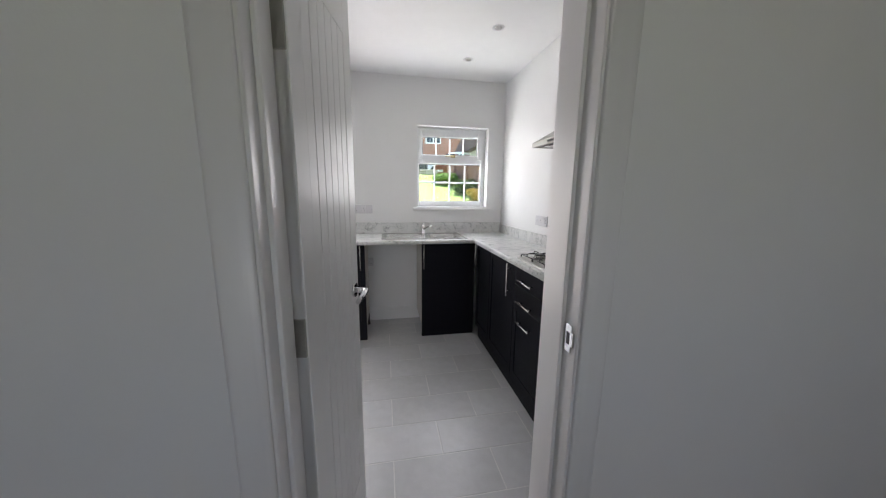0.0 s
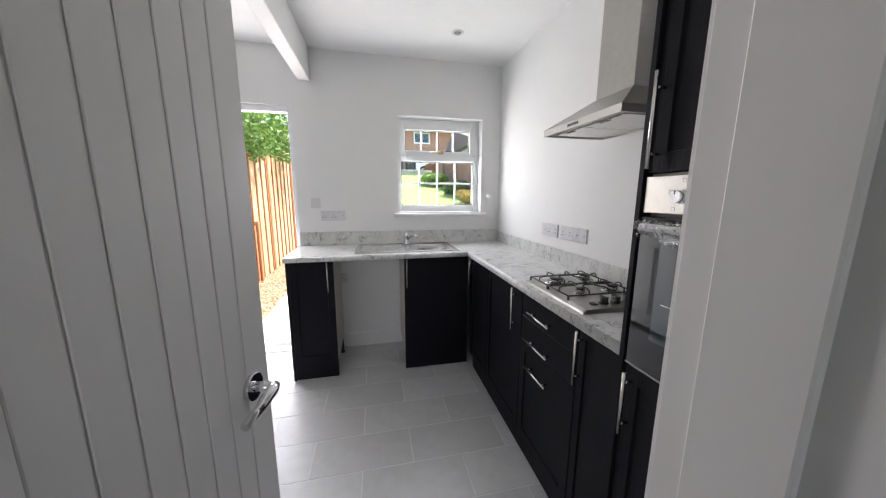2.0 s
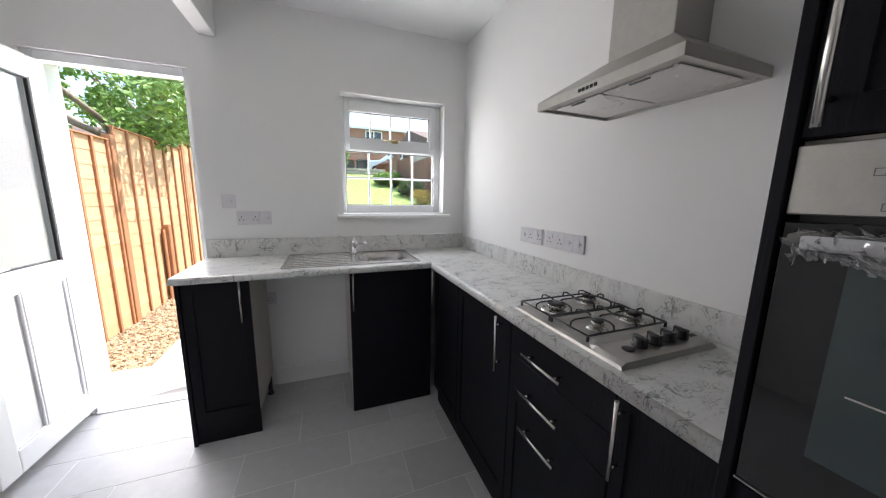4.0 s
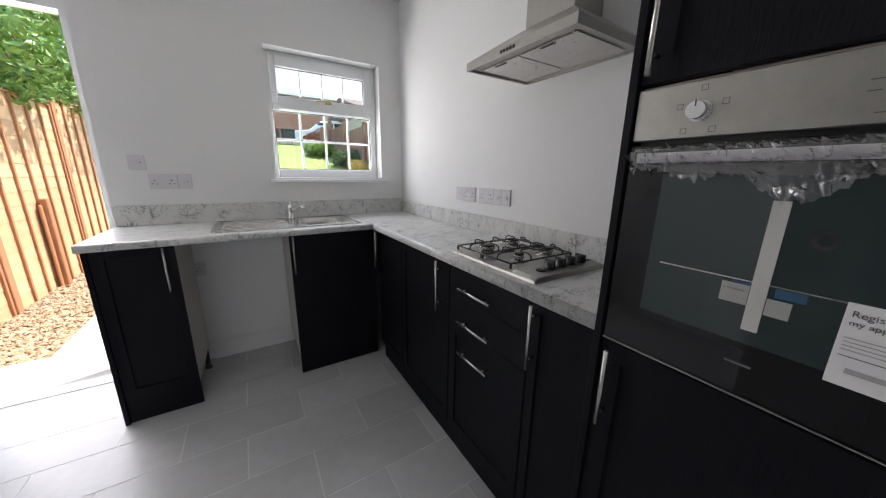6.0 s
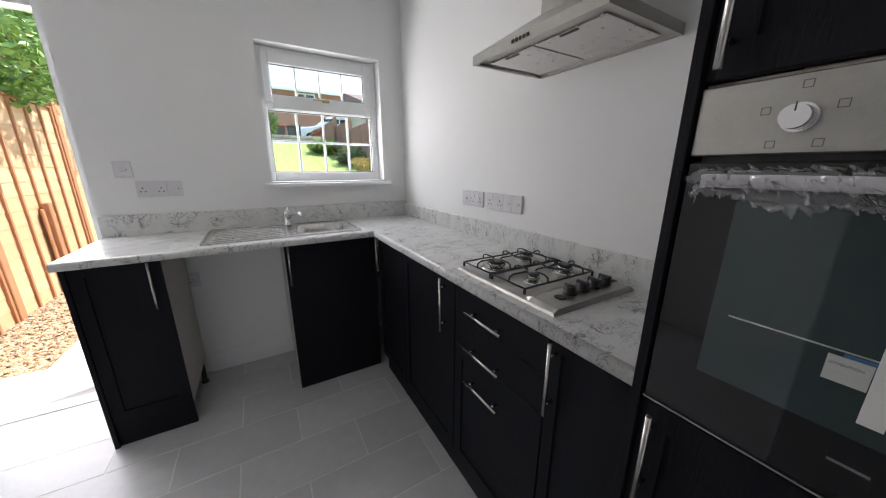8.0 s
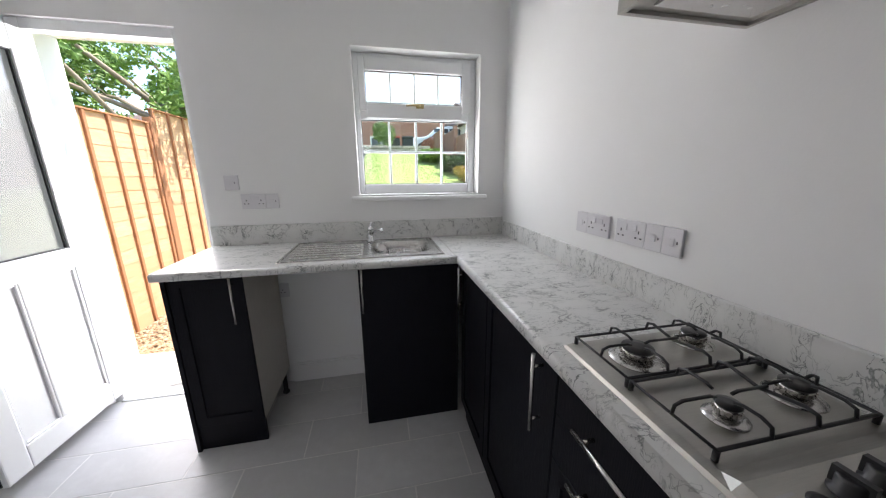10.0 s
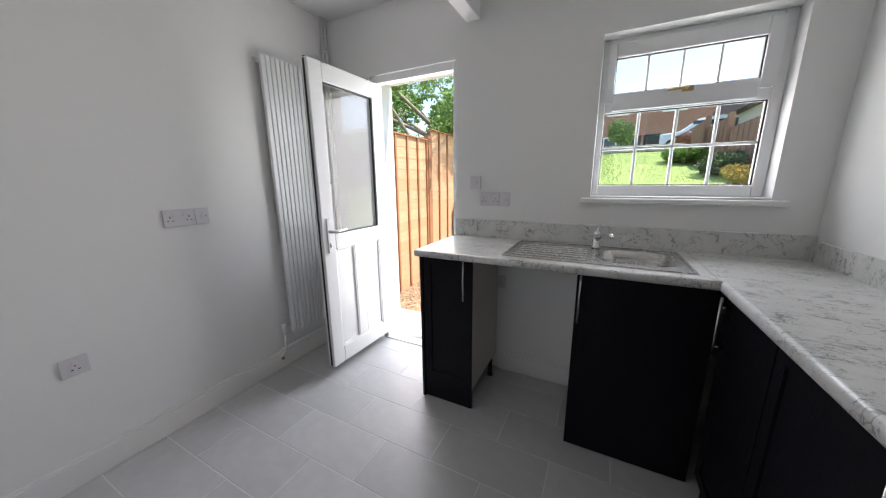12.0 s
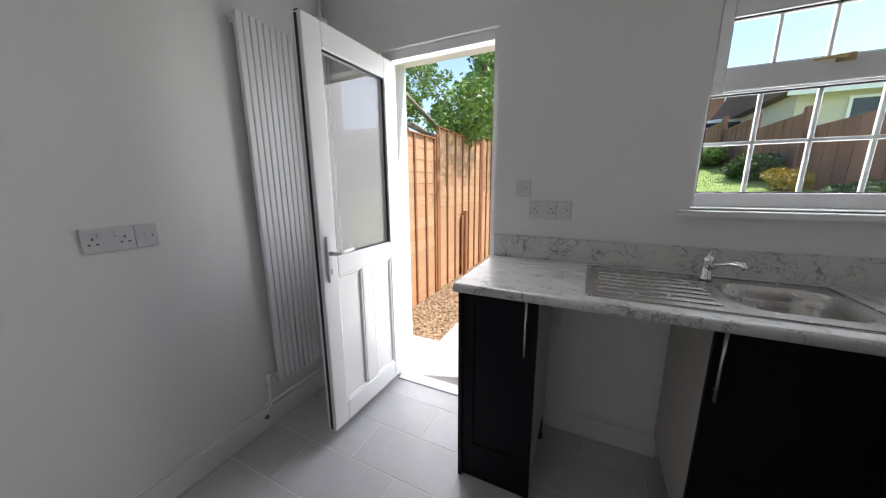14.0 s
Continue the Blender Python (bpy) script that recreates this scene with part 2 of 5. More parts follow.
M_COPPER = mat("dull_copper", (0.35, 0.20, 0.12), 0.4, metal=1.0, var=0.3, scale=20)

# ---- mesh helpers ----


def box(bm, x0, x1, y0, y1, z0, z1, m=None):
    vs = [bm.verts.new((x, y, z)) for x in (x0, x1) for y in (y0, y1) for z in (z0, z1)]
    if m is not None:
        for v in vs:
            v.co = m @ v.co
    f = []
    for q in ((0, 1, 3, 2), (4, 6, 7, 5), (0, 4, 5, 1), (2, 3, 7, 6), (0, 2, 6, 4), (1, 5, 7, 3)):
        f.append(bm.faces.new([vs[i] for i in q]))
    return f


def bev(bm, w=0.003, seg=1):
    bmesh.ops.recalc_face_normals(bm, faces=bm.faces)
    bmesh.ops.bevel(bm, geom=list(bm.edges), offset=w, segments=seg, affect="EDGES", profile=0.6)
    return bm


def boxes(*spans, bevel=0.0, seg=1, m=None):
    bm = bmesh.new()
    for s in spans:
        box(bm, *s, m=m)
    if bevel:
        bev(bm, bevel, seg)
    else:
        bmesh.ops.recalc_face_normals(bm, faces=bm.faces)
    return bm


def cyl(bm, a, b, r, r2=None, n=16, caps=True):
    a, b = Vector(a), Vector(b)
    r2 = r if r2 is None else r2
    q = (b - a).to_track_quat("Z", "Y")
    rings = []
    for c, rad in ((a, r), (b, r2)):
        rings.append([bm.verts.new(c + q @ Vector((rad * math.cos(i * math.tau / n), rad * math.sin(i * math.tau / n), 0))) for i in range(n)])
    for i in range(n):
        f = bm.faces.new((rings[0][i], rings[0][(i + 1) % n], rings[1][(i + 1) % n], rings[1][i]))
        f.smooth = True
    if caps:
        bm.faces.new(rings[0][::-1])
        bm.faces.new(rings[1])
    return bm


def tube(bm, pts, r, n=8, closed=False):
    pts = [Vector(p) for p in pts]
    k, rings = len(pts), []
    for i, p in enumerate(pts):
        a = pts[(i - 1) % k] if (closed or i > 0) else p
        b = pts[(i + 1) % k] if (closed or i < k - 1) else p
        q = (b - a).to_track_quat("Z", "Y")
        rad = r[i] if isinstance(r, (list, tuple)) else r
        rings.append([bm.verts.new(p + q @ Vector((rad * math.cos(j * math.tau / n), rad * math.sin(j * math.tau / n), 0))) for j in range(n)])
    for i in range(k if closed else k - 1):
        A, B = rings[i], rings[(i + 1) % k]
        for j in range(n):
            bm.faces.new((A[j], A[(j + 1) % n], B[(j + 1) % n], B[j])).smooth = True
    if not closed:
        bm.faces.new(rings[0][::-1])
        bm.faces.new(rings[-1])
    return bm


def lathe(bm, profile, centre, n=24):
    """profile: (radius, height) pairs from bottom to top."""
    c = Vector(centre)
    rings = [[bm.verts.new(c + Vector((r * math.cos(i * math.tau / n), r * math.sin(i * math.tau / n), z))) for i in range(n)] for r, z in profile]
    for A, B in zip(rings, rings[1:]):
        for i in range(n):
            bm.faces.new((A[i], A[(i + 1) % n], B[(i + 1) % n], B[i])).smooth = True
    bm.faces.new(rings[0][::-1])
    bm.faces.new(rings[-1])
    return bm


def mesh_of(name, bm, material):
    bmesh.ops.recalc_face_normals(bm, faces=bm.faces)
    me = bpy.data.meshes.new(name)
    bm.to_mesh(me)
    bm.free()
    me.materials.append(material)
    return me


def part(name, bm, material, parent, label=""):
    ob = new(name, mesh_of(name, bm, material))
    ob.parent = parent
    if label:
        tagged(ob, label)
    return ob


def thing(name, label, category, group="", at=(0, 0, 0)):
    ob = new(name)
    ob.location = at
    ob.empty_display_size = 0.1
    return tagged(ob, label, category, group)


def structure(name, bm, material, label):
    return tagged(new(name, mesh_of(name, bm, material)), label, name.rstrip("_0123456789").split("_")[0], kind="structure")


def text_mesh(body, size, m, depth=0.0003):
    """Lettering as a bmesh in the plane of m (x along the line, y up)."""
    cu = bpy.data.curves.new("lettering", "FONT")
    cu.body, cu.size, cu.extrude = body, size, depth
    tmp = bpy.data.objects.new("lettering", cu)
    scene.collection.objects.link(tmp)
    bpy.context.view_layer.update()
    me = bpy.data.meshes.new_from_object(tmp.evaluated_get(bpy.context.evaluated_depsgraph_get()))
    bm = bmesh.new()
    bm.from_mesh(me)
    bm.transform(m)
    bpy.data.objects.remove(tmp)
    bpy.data.curves.remove(cu)
    bpy.data.meshes.remove(me)
    return bm


# ---- the room ----
XL, XR, YB, YO, YD, YH, ZC = -1.355, 1.692, 4.2, 4.5, 1.47, 1.30, 2.571
ZF = -0.10      # floor level; heights count from 0.915 at the worktop
WX0, WX1, WZ0, WZ1 = 0.694, 1.505, 1.210, 2.086      # window opening
DX0, DX1, DZ1 = -0.955, -0.205, 2.112               # back door opening
IX0, IX1, IZ1 = 0.085, 0.805, 2.05                 # inner door opening

structure("wall_north", boxes((XL - 0.2, DX0, YB, YO, -0.3, 2.8), (DX0, DX1, YB, YO, DZ1, 2.8), (DX1, WX0, YB, YO, -0.3, 2.8), (WX0, WX1, YB, YO, -0.3, WZ0),
                              (WX0, WX1, YB, YO, WZ1, 2.8), (WX1, XR + 0.2, YB, YO, -0.3, 2.8), (DX0, DX1, YB, YO, -0.3, ZF - 0.02)), M_WALL, "white painted plaster wall with window and back door")
structure("wall_east", boxes((XR, XR + 0.2, YH, YB, -0.3, 2.8)), M_WALL, "white painted plaster wall behind the hob")
structure("wall_west", boxes((XL - 0.2, XL, YH, YB, -0.3, 2.8)), M_WALL, "white painted plaster wall with radiator")
structure("wall_hall_east", boxes((3.2, 3.4, -1.5, YH, -0.3, 2.8)), M_WALL, "plain white hall wall")
structure("wall_hall_west", boxes((-3.0, -2.8, -1.5, YH, -0.3, 2.8)), M_WALL, "plain white hall wall")
structure("wall_hall_ends", boxes((-3.0, XL - 0.2, YH, YD, -0.3, 2.8), (XR + 0.2, 3.4, YH, YD, -0.3, 2.8)), M_WALL, "plain white hall wall")
structure("wall_inner", boxes((XL, IX0, YH, YD, ZF - 0.05, ZC), (IX0, IX1, YH, YD, IZ1, ZC), (IX1, XR, YH, YD, ZF - 0.05, ZC)), M_WALL, "white painted partition wall with a doorway")
# Wall behind the camera; its opening is added only to let sky light the hall.
structure("wall_south", boxes((-3.0, 0.1, -1.7, -1.5, -0.3, 2.8), (0.7, 3.4, -1.7, -1.5, -0.3, 2.8), (0.1, 0.7, -1.7, -1.5, -0.3, 1.15), (0.1, 0.7, -1.7, -1.5, 2.05, 2.8)), M_WALL, "unseen white hall wall with an opening added to let daylight in")
structure("ceiling", boxes((XL - 0.2, XR + 0.2, YD, YO, ZC, 2.8), (-3.0, 3.4, -1.7, YD, ZC, 2.8)), M_CEIL, "flat white painted ceiling")
structure("ceiling_beam", boxes((-0.126, -0.032, YD, YB, 2.312, ZC - 0.001), bevel=0.004), M_WALL, "white plastered downstand beam under the ceiling")
floor = structure("floor", boxes((XL - 0.2, XR + 0.2, YD, YB, ZF - 0.12, ZF - 0.0012), (-3.0, 3.4, -1.7, YD, ZF - 0.12, ZF - 0.0012)), M_GROUT, "grey porcelain tiled floor with pale grout")


def skirting(spans):
    bm = bmesh.new()
    for x0, x1, y0, y1, n in spans:
        box(bm, x0, x1, y0, y1, ZF, ZF + 0.128)
        ex, ey = 0.006 * abs(n[0]), 0.006 * abs(n[1])
        box(bm, x0 + (ex if n[0] < 0 else 0), x1 - (ex if n[0] > 0 else 0), y0 + (ey if n[1] < 0 else 0), y1 - (ey if n[1] > 0 else 0), ZF + 0.128, ZF + 0.142)
    return bev(bm, 0.002)


structure("baseboard_west", skirting([(XL, XL + 0.016, YD, YB - 0.002, (1, 0))]), M_GLOSS, "white painted skirting board along the side wall")
structure("baseboard_north", skirting([(0.16, 0.70, YB - 0.016, YB, (0, -1)), (XL + 0.017, DX0, YB - 0.016, YB, (0, -1))]), M_GLOSS, "white painted skirting board under the worktop")
structure("baseboard_inner", skirting([(XL + 0.017, 0.02, YD, YD + 0.016, (0, 1))]), M_GLOSS, "white painted skirting board beside the doorway")

# inner doorway: lining, stop and architraves
lining = tagged(new("door_frame_1"), "white painted timber door lining with moulded architrave", "door frame", kind="structure")
part("lining", boxes((IX0, 0.110, YH - 0.001, YD + 0.001, ZF, IZ1), (0.780, IX1, YH - 0.001, YD + 0.001, ZF, IZ1), (0.110, 0.780, YH - 0.001, YD + 0.001, IZ1 - 0.028, IZ1), bevel=0.002), M_GLOSS, lining)
part("stop", boxes((0.110, 0.121, YH + 0.05, YD - 0.04, ZF, 2.01), (0.769, 0.780, YH + 0.05, YD - 0.04, ZF, 2.01), (0.121, 0.769, YH + 0.05, YD - 0.04, 2.01, 2.022), bevel=0.002), M_GLOSS, lining)


def architrave(x_in, sgn, y, out):
    """A moulded upright, one profile run up beside the opening."""
    prof = [(0.0, 0.0), (0.0, 0.009), (0.003, 0.0115), (0.010, 0.012), (0.016, 0.0145), (0.022, 0.016), (0.050, 0.018), (0.058, 0.0185), (0.064, 0.0165), (0.068, 0.012), (0.068, 0.0)]
    bm = bmesh.new()
    lo = [bm.verts.new((x_in + sgn * p, y + out * q, ZF)) for p, q in prof]
    hi = [bm.verts.new((x_in + sgn * p, y + out * q, 2.10)) for p, q in prof]
    for i in range(len(prof)):
        j = (i + 1) % len(prof)
        bm.faces.new((lo[i], lo[j], hi[j], hi[i])).smooth = 1 < i < 9
    bm.faces.new(lo)
    bm.faces.new(hi)
    return bm


for x_in, sgn in ((0.103, -1), (0.787, 1)):
    part("architrave", architrave(x_in, sgn, YH, -1), M_GLOSS, lining)
    part("architrave", architrave(x_in, sgn, YD, 1), M_GLOSS, lining)
strike = part("strike_plate", boxes((0.7745, 0.7795, 1.315, 1.337, 0.975, 1.045), (0.7738, 0.7795, 1.305, 1.316, 0.992, 1.028), bevel=0.0008), M_CHROME, lining, "chrome strike plate")
part("latch_hole", boxes((0.7735, 0.7743, 1.320, 1.332, 0.995, 1.025)), M_SLOT, strike)

# inner door leaf, opened into the kitchen
leaf = thing("door_1", "white painted boarded door standing open into the kitchen", "door", at=(0.1115, 1.452, 0))
leaf["kind"] = "structure"
leaf.rotation_euler = (0, 0, radians(79.5))
LW, LH, LT = 0.455, 2.0, 0.036
bm = bmesh.new()
boards = [0.07 + i * (LW - 0.14) / 6 for i in range(7)]
for z0, z1 in ((0.20, 1.86),):
    for a, b in zip(boards, boards[1:]):
        box(bm, a + 0.0017, b - 0.0017, -LT + 0.0015, -0.0015, z0, z1)
box(bm, 0, LW, -LT + 0.0045, -0.0045, ZF + 0.006, LH)
box(bm, 0, 0.07, -LT, 0, ZF + 0.006, LH)
box(bm, LW - 0.07, LW, -LT, 0, ZF + 0.006, LH)
for z0, z1 in ((ZF + 0.006, 0.20), (1.86, LH)):
    box(bm, 0.07, LW - 0.07, -LT, 0, z0, z1)
part("leaf", bev(bm, 0.0012), M_GLOSS, leaf)
for z in (0.22, 1.0, 1.70):
    part("hinge", boxes((-0.006, 0.002, -LT + 0.004, -0.004, z - 0.05, z + 0.05), bevel=0.001), M_STEEL, leaf, "steel butt hinge")
for sgn, y in ((-1, -LT), (1, 0)):
    h = bmesh.new()
    cyl(h, (LW - 0.062, y, 1.0), (LW - 0.062, y + sgn * 0.009, 1.0), 0.026, n=28)
    cyl(h, (LW - 0.062, y, 1.0), (LW - 0.062, y + sgn * 0.045, 1.0), 0.010, n=16)
    rose = part("handle", h, M_CHROME, leaf, "polished chrome lever handle")
    h = bmesh.new()
    tube(h, [(LW - 0.058, y + sgn * 0.044, 1.0), (LW - 0.075, y + sgn * 0.047, 1.0), (LW - 0.11, y + sgn * 0.045, 0.992), (LW - 0.155, y + sgn * 0.040, 0.985)], [0.010, 0.012, 0.010, 0.008], n=12)
    part("lever", h, M_CHROME, rose)
part("latch_face", boxes((LW - 0.0005, LW + 0.001, -0.028, -0.008, 0.94, 1.05)), M_CHROME, leaf)

# window
win = tagged(new("window_1"), "white upvc casement window with georgian bars and sill", "window", kind="structure")
FY0, FY1 = 4.305, 4.365
gx0, gx1 = WX0 + 0.034, WX1 - 0.050
part("window_frame", boxes((WX0, gx0, FY0, FY1, WZ0, WZ1), (gx1, WX1, FY0, FY1, WZ0, WZ1), (gx0, gx1, FY0, FY1, WZ0, WZ0 + 0.064), (gx0, gx1, FY0, FY1, WZ1 - 0.03, WZ1),
                           (gx0, gx1, FY0, FY1, 1.692, 1.758), bevel=0.006, seg=2), M_UPVC, win)
sash = part("sash", boxes((gx0 - 0.004, gx0 + 0.038, FY0 - 0.012, FY1 - 0.015, 1.745, WZ1 - 0.022), (gx1 - 0.048, gx1 + 0.012, FY0 - 0.012, FY1 - 0.015, 1.745, WZ1 - 0.022),
                          (gx0 + 0.038, gx1 - 0.048, FY0 - 0.012, FY1 - 0.015, 1.70, 1.794), (gx0 + 0.038, gx1 - 0.048, FY0 - 0.012, FY1 - 0.015, WZ1 - 0.101, WZ1 - 0.022), bevel=0.006, seg=2), M_UPVC, win)
ux0, ux1, uz0, uz1 = gx0 + 0.038, gx1 - 0.048, 1.794, WZ1 - 0.101
for nm, x0, x1, z0, z1, y in (("pane", gx0, gx1, WZ0 + 0.064, 1.692, 4.335), ("pane", ux0, ux1, uz0, uz1, 4.325)):
    p = part(nm, boxes((x0, x1, y, y + 0.004, z0, z1)), M_GLASS, win)
    p.visible_shadow = False
    part("gasket", boxes((x0, x0 + 0.004, y - 0.018, y - 0.002, z0, z1), (x1 - 0.006, x1, y - 0.018, y - 0.002, z0, z1), (x0 + 0.004, x1 - 0.006, y - 0.018, y - 0.002, z0, z0 + 0.004), (x0 + 0.004, x1 - 0.006, y - 0.018, y - 0.002, z1 - 0.006, z1)), M_RUBBER, win)
for i in (1, 2, 3):
    x = gx0 + (gx1 - gx0) * i / 4
    part("glazing_bar", boxes((x - 0.008, x + 0.008, 4.340, 4.352, WZ0 + 0.064, 1.692), bevel=0.002), M_UPVC, win)
    x = ux0 + (ux1 - ux0) * i / 4
    part("glazing_bar", boxes((x - 0.007, x + 0.007, 4.330, 4.342, uz0, uz1), bevel=0.002), M_UPVC, win)
part("glazing_bar", boxes((gx0, gx1, 4.339, 4.351, 1.482, 1.498), bevel=0.002), M_UPVC, win)
h = bmesh.new()
xm = (ux0 + ux1) / 2 + 0.01
tube(h, [(xm + 0.02, FY0 - 0.02, 1.780), (xm + 0.01, FY0 - 0.035, 1.783), (xm - 0.03, FY0 - 0.036, 1.782), (xm - 0.075, FY0 - 0.034, 1.778)], [0.008, 0.008, 0.006, 0.005], n=10)
box(h, xm - 0.005, xm + 0.045, FY0 - 0.022, FY0 - 0.012, 1.767, 1.795)
part("catch", h, M_BRASS, win, "tarnished brass window catch")
part("window_sill", boxes((0.645, 1.555, 4.150, YB, 1.173, 1.201), (WX0 + 0.001, WX1 - 0.001, YB, FY0, 1.175, 1.2115), bevel=0.006, seg=2), M_GLOSS, win)
part("outer_sill", boxes((WX0 - 0.03, WX1 + 0.03, FY1, YO + 0.05, WZ0 - 0.03, WZ0 + 0.012), bevel=0.004), M_UPVC, win)

# back door frame
bframe = tagged(new("door_frame_2"), "white upvc outer door frame with low threshold", "door frame", kind="structure")
part("frame", boxes((DX0, DX0 + 0.052, 4.225, 4.29, ZF, DZ1), (DX1 - 0.03, DX1, 4.225, 4.29, ZF, DZ1), (DX0 + 0.052, DX1 - 0.03, 4.225, 4.29, DZ1 - 0.052, DZ1), bevel=0.005, seg=2), M_UPVC, bframe)
part("threshold", boxes((DX0 + 0.052, DX1 - 0.03, 4.2005, 4.30, ZF - 0.02, ZF + 0.010), bevel=0.003), M_UPVC, bframe)
part("outer_step", boxes((DX0, DX1, 4.30, YO, ZF - 0.02, ZF)), M_CONC, bframe)

# back door leaf, opened square to the wall
bd = thing("door_2", "white upvc half-glazed back door standing open", "door", at=(-0.93, 4.222, -0.030))
bd["kind"] = "structure"
bd.rotation_euler = (0, 0, radians(-91.5))
W2, H2, T2 = 0.665, 2.080, 0.06
bm = boxes((0, 0.095, 0, T2, 0, H2), (W2 - 0.105, W2, 0, T2, 0, H2), (0.095, W2 - 0.105, 0, T2, 0, 0.125), (0.095, W2 - 0.105, 0, T2, 0.875, 0.985), (0.095, W2 - 0.105, 0, T2, H2 - 0.115, H2),
           (W2 / 2 - 0.045, W2 / 2 + 0.045, 0.004, T2 - 0.004, 0.125, 0.875), bevel=0.007, seg=2)
part("leaf", bm, M_UPVC, bd)
for x0, x1 in ((0.095, W2 / 2 - 0.045), (W2 / 2 + 0.045, W2 - 0.105)):
    part("panel", boxes((x0, x1, 0.018, T2 - 0.018, 0.125, 0.875)), M_UPVC, bd)
    part("bead", boxes((x0, x0 + 0.012, T2 - 0.02, T2 - 0.006, 0.125, 0.875), (x1 - 0.012, x1, T2 - 0.02, T2 - 0.006, 0.125, 0.875), (x0 + 0.012, x1 - 0.012, T2 - 0.02, T2 - 0.006, 0.125, 0.137), (x0 + 0.012, x1 - 0.012, T2 - 0.02, T2 - 0.006, 0.863, 0.875), bevel=0.003), M_UPVC, bd)
p = part("pane", boxes((0.095, W2 - 0.105, 0.028, 0.033, 0.985, H2 - 0.115)), M_DOORGLASS, bd)
p.visible_shadow = False
part("gasket", boxes((0.095, 0.103, 0.038, 0.05, 0.985, H2 - 0.115), (W2 - 0.109, W2 - 0.105, 0.038, 0.05, 0.985, H2 - 0.115), (0.103, W2 - 0.109, 0.038, 0.05, 0.985, 0.989), (0.103, W2 - 0.109, 0.038, 0.05, H2 - 0.122, H2 - 0.115)), M_RUBBER, bd)
part("edge_seal", boxes((W2, W2 + 0.004, 0.024, 0.038, 0.01, H2 - 0.01), (0.01, W2, 0.02, T2 - 0.02, H2, H2 + 0.004)), M_RUBBER, bd, "black rubber edge seal")
hp = part("handle_plate", boxes((W2 - 0.065, W2 - 0.032, T2, T2 + 0.012, 0.86, 1.10), bevel=0.005, seg=2), M_UPVC, bd)
h = bmesh.new()
tube(h, [(W2 - 0.048, T2 + 0.01, 1.01), (W2 - 0.05, T2 + 0.05, 1.01), (W2 - 0.08, T2 + 0.055, 1.012), (W2 - 0.17, T2 + 0.05, 1.016)], [0.011, 0.011, 0.010, 0.009], n=10)
part("lever", h, M_UPVC, hp)
part("keyhole", boxes((W2 - 0.053, W2 - 0.044, T2 + 0.012, T2 + 0.014, 0.90, 0.93)), M_BARS, hp)
for z in (0.25, 1.0, 1.8):
    h = bmesh.new()
    cyl(h, (-0.012, T2 * 0.3, z - 0.05), (-0.012, T2 * 0.3, z + 0.05), 0.01, n=12)
    part("hinge", h, M_UPVC, bd)

# ---- worktop ----
ZT = 0.915
worktop = tagged(new("worktop"), "white marble-effect laminate worktop with matching upstand", "worktop")
NX, NY = 1.20, 3.60     # inner corner of the front edges
SX0, SX1, SY0, SY1 = 0.755, 1.105, 3.735, 4.07   # bowl cut-out
e = 0.016
body = bmesh.new()
for s in ((-0.20, SX0, NY + e, YB), (SX0, SX1, NY + e, SY0), (SX0, SX1, SY1, YB), (SX1, NX + e, NY + e, YB), (NX + e, XR, 1.975, YB)):
    box(body, *s, ZT - 0.038, ZT)
bmesh.ops.recalc_face_normals(body, faces=body.faces)


def nosing(bm, a, b, inward):
    """Rounded front edge between a and b; inward points back under the top."""
    a, b, inw = Vector(a), Vector(b), Vector(inward)
    prof = [(0, 0), (-0.009, -0.0015), (-0.0145, -0.007), (-0.016, -0.016), (-0.016, -0.030), (-0.013, -0.036), (0, -0.038)]
    A = [bm.verts.new(a - inw * p[0] * -1 + Vector((0, 0, p[1]))) for p in prof]
    B = [bm.verts.new(b - inw * p[0] * -1 + Vector((0, 0, p[1]))) for p in prof]
    for i in range(len(prof) - 1):
        bm.faces.new((A[i], A[i + 1], B[i + 1], B[i])).smooth = True
    bm.faces.new(A)
    bm.faces.new(B)


edge = bmesh.new()
nosing(edge, (-0.20, NY + e, ZT), (NX + e, NY + e, ZT), (0, 1, 0))
part("front_edge", edge, M_MARB, worktop)
edge = bmesh.new()
nosing(edge, (NX + e, NY + e, ZT), (NX + e, 1.975, ZT), (1, 0, 0))
part("front_edge", edge, M_MARB, worktop)
part("top", body, M_MARB, worktop)
part("upstand", boxes((-0.20, XR, YB - 0.018, YB - 0.001, ZT, ZT + 0.122), bevel=0.002), M_MARB, worktop)
part("upstand", boxes((XR - 0.018, XR - 0.001, 1.975, YB - 0.0185, ZT, ZT + 0.100), bevel=0.002), M_MARB, worktop)
part("joint_strip", boxes((NX + 0.0, NX + 0.004, NY + e + 0.002, YB - 0.02, ZT, ZT + 0.0006)), M_STEEL, worktop, "thin metal joint strip")

# ---- kitchen units ----
BASE_GROUP = "dark base units"


def bar_handle(parent, a, b, out):
    """Bar handle between a and b, standing off along out."""
    a, b, o = Vector(a), Vector(b), Vector(out)
    bm = bmesh.new()
    cyl(bm, a + o * 0.03, b + o * 0.03, 0.0058, n=12)
    for f in (0.16, 0.84):
        p = a.lerp(b, f)
        cyl(bm, p, p + o * 0.03, 0.0045, n=8)
    return part("handle", bm, M_BARS, parent, "satin metal bar handle")


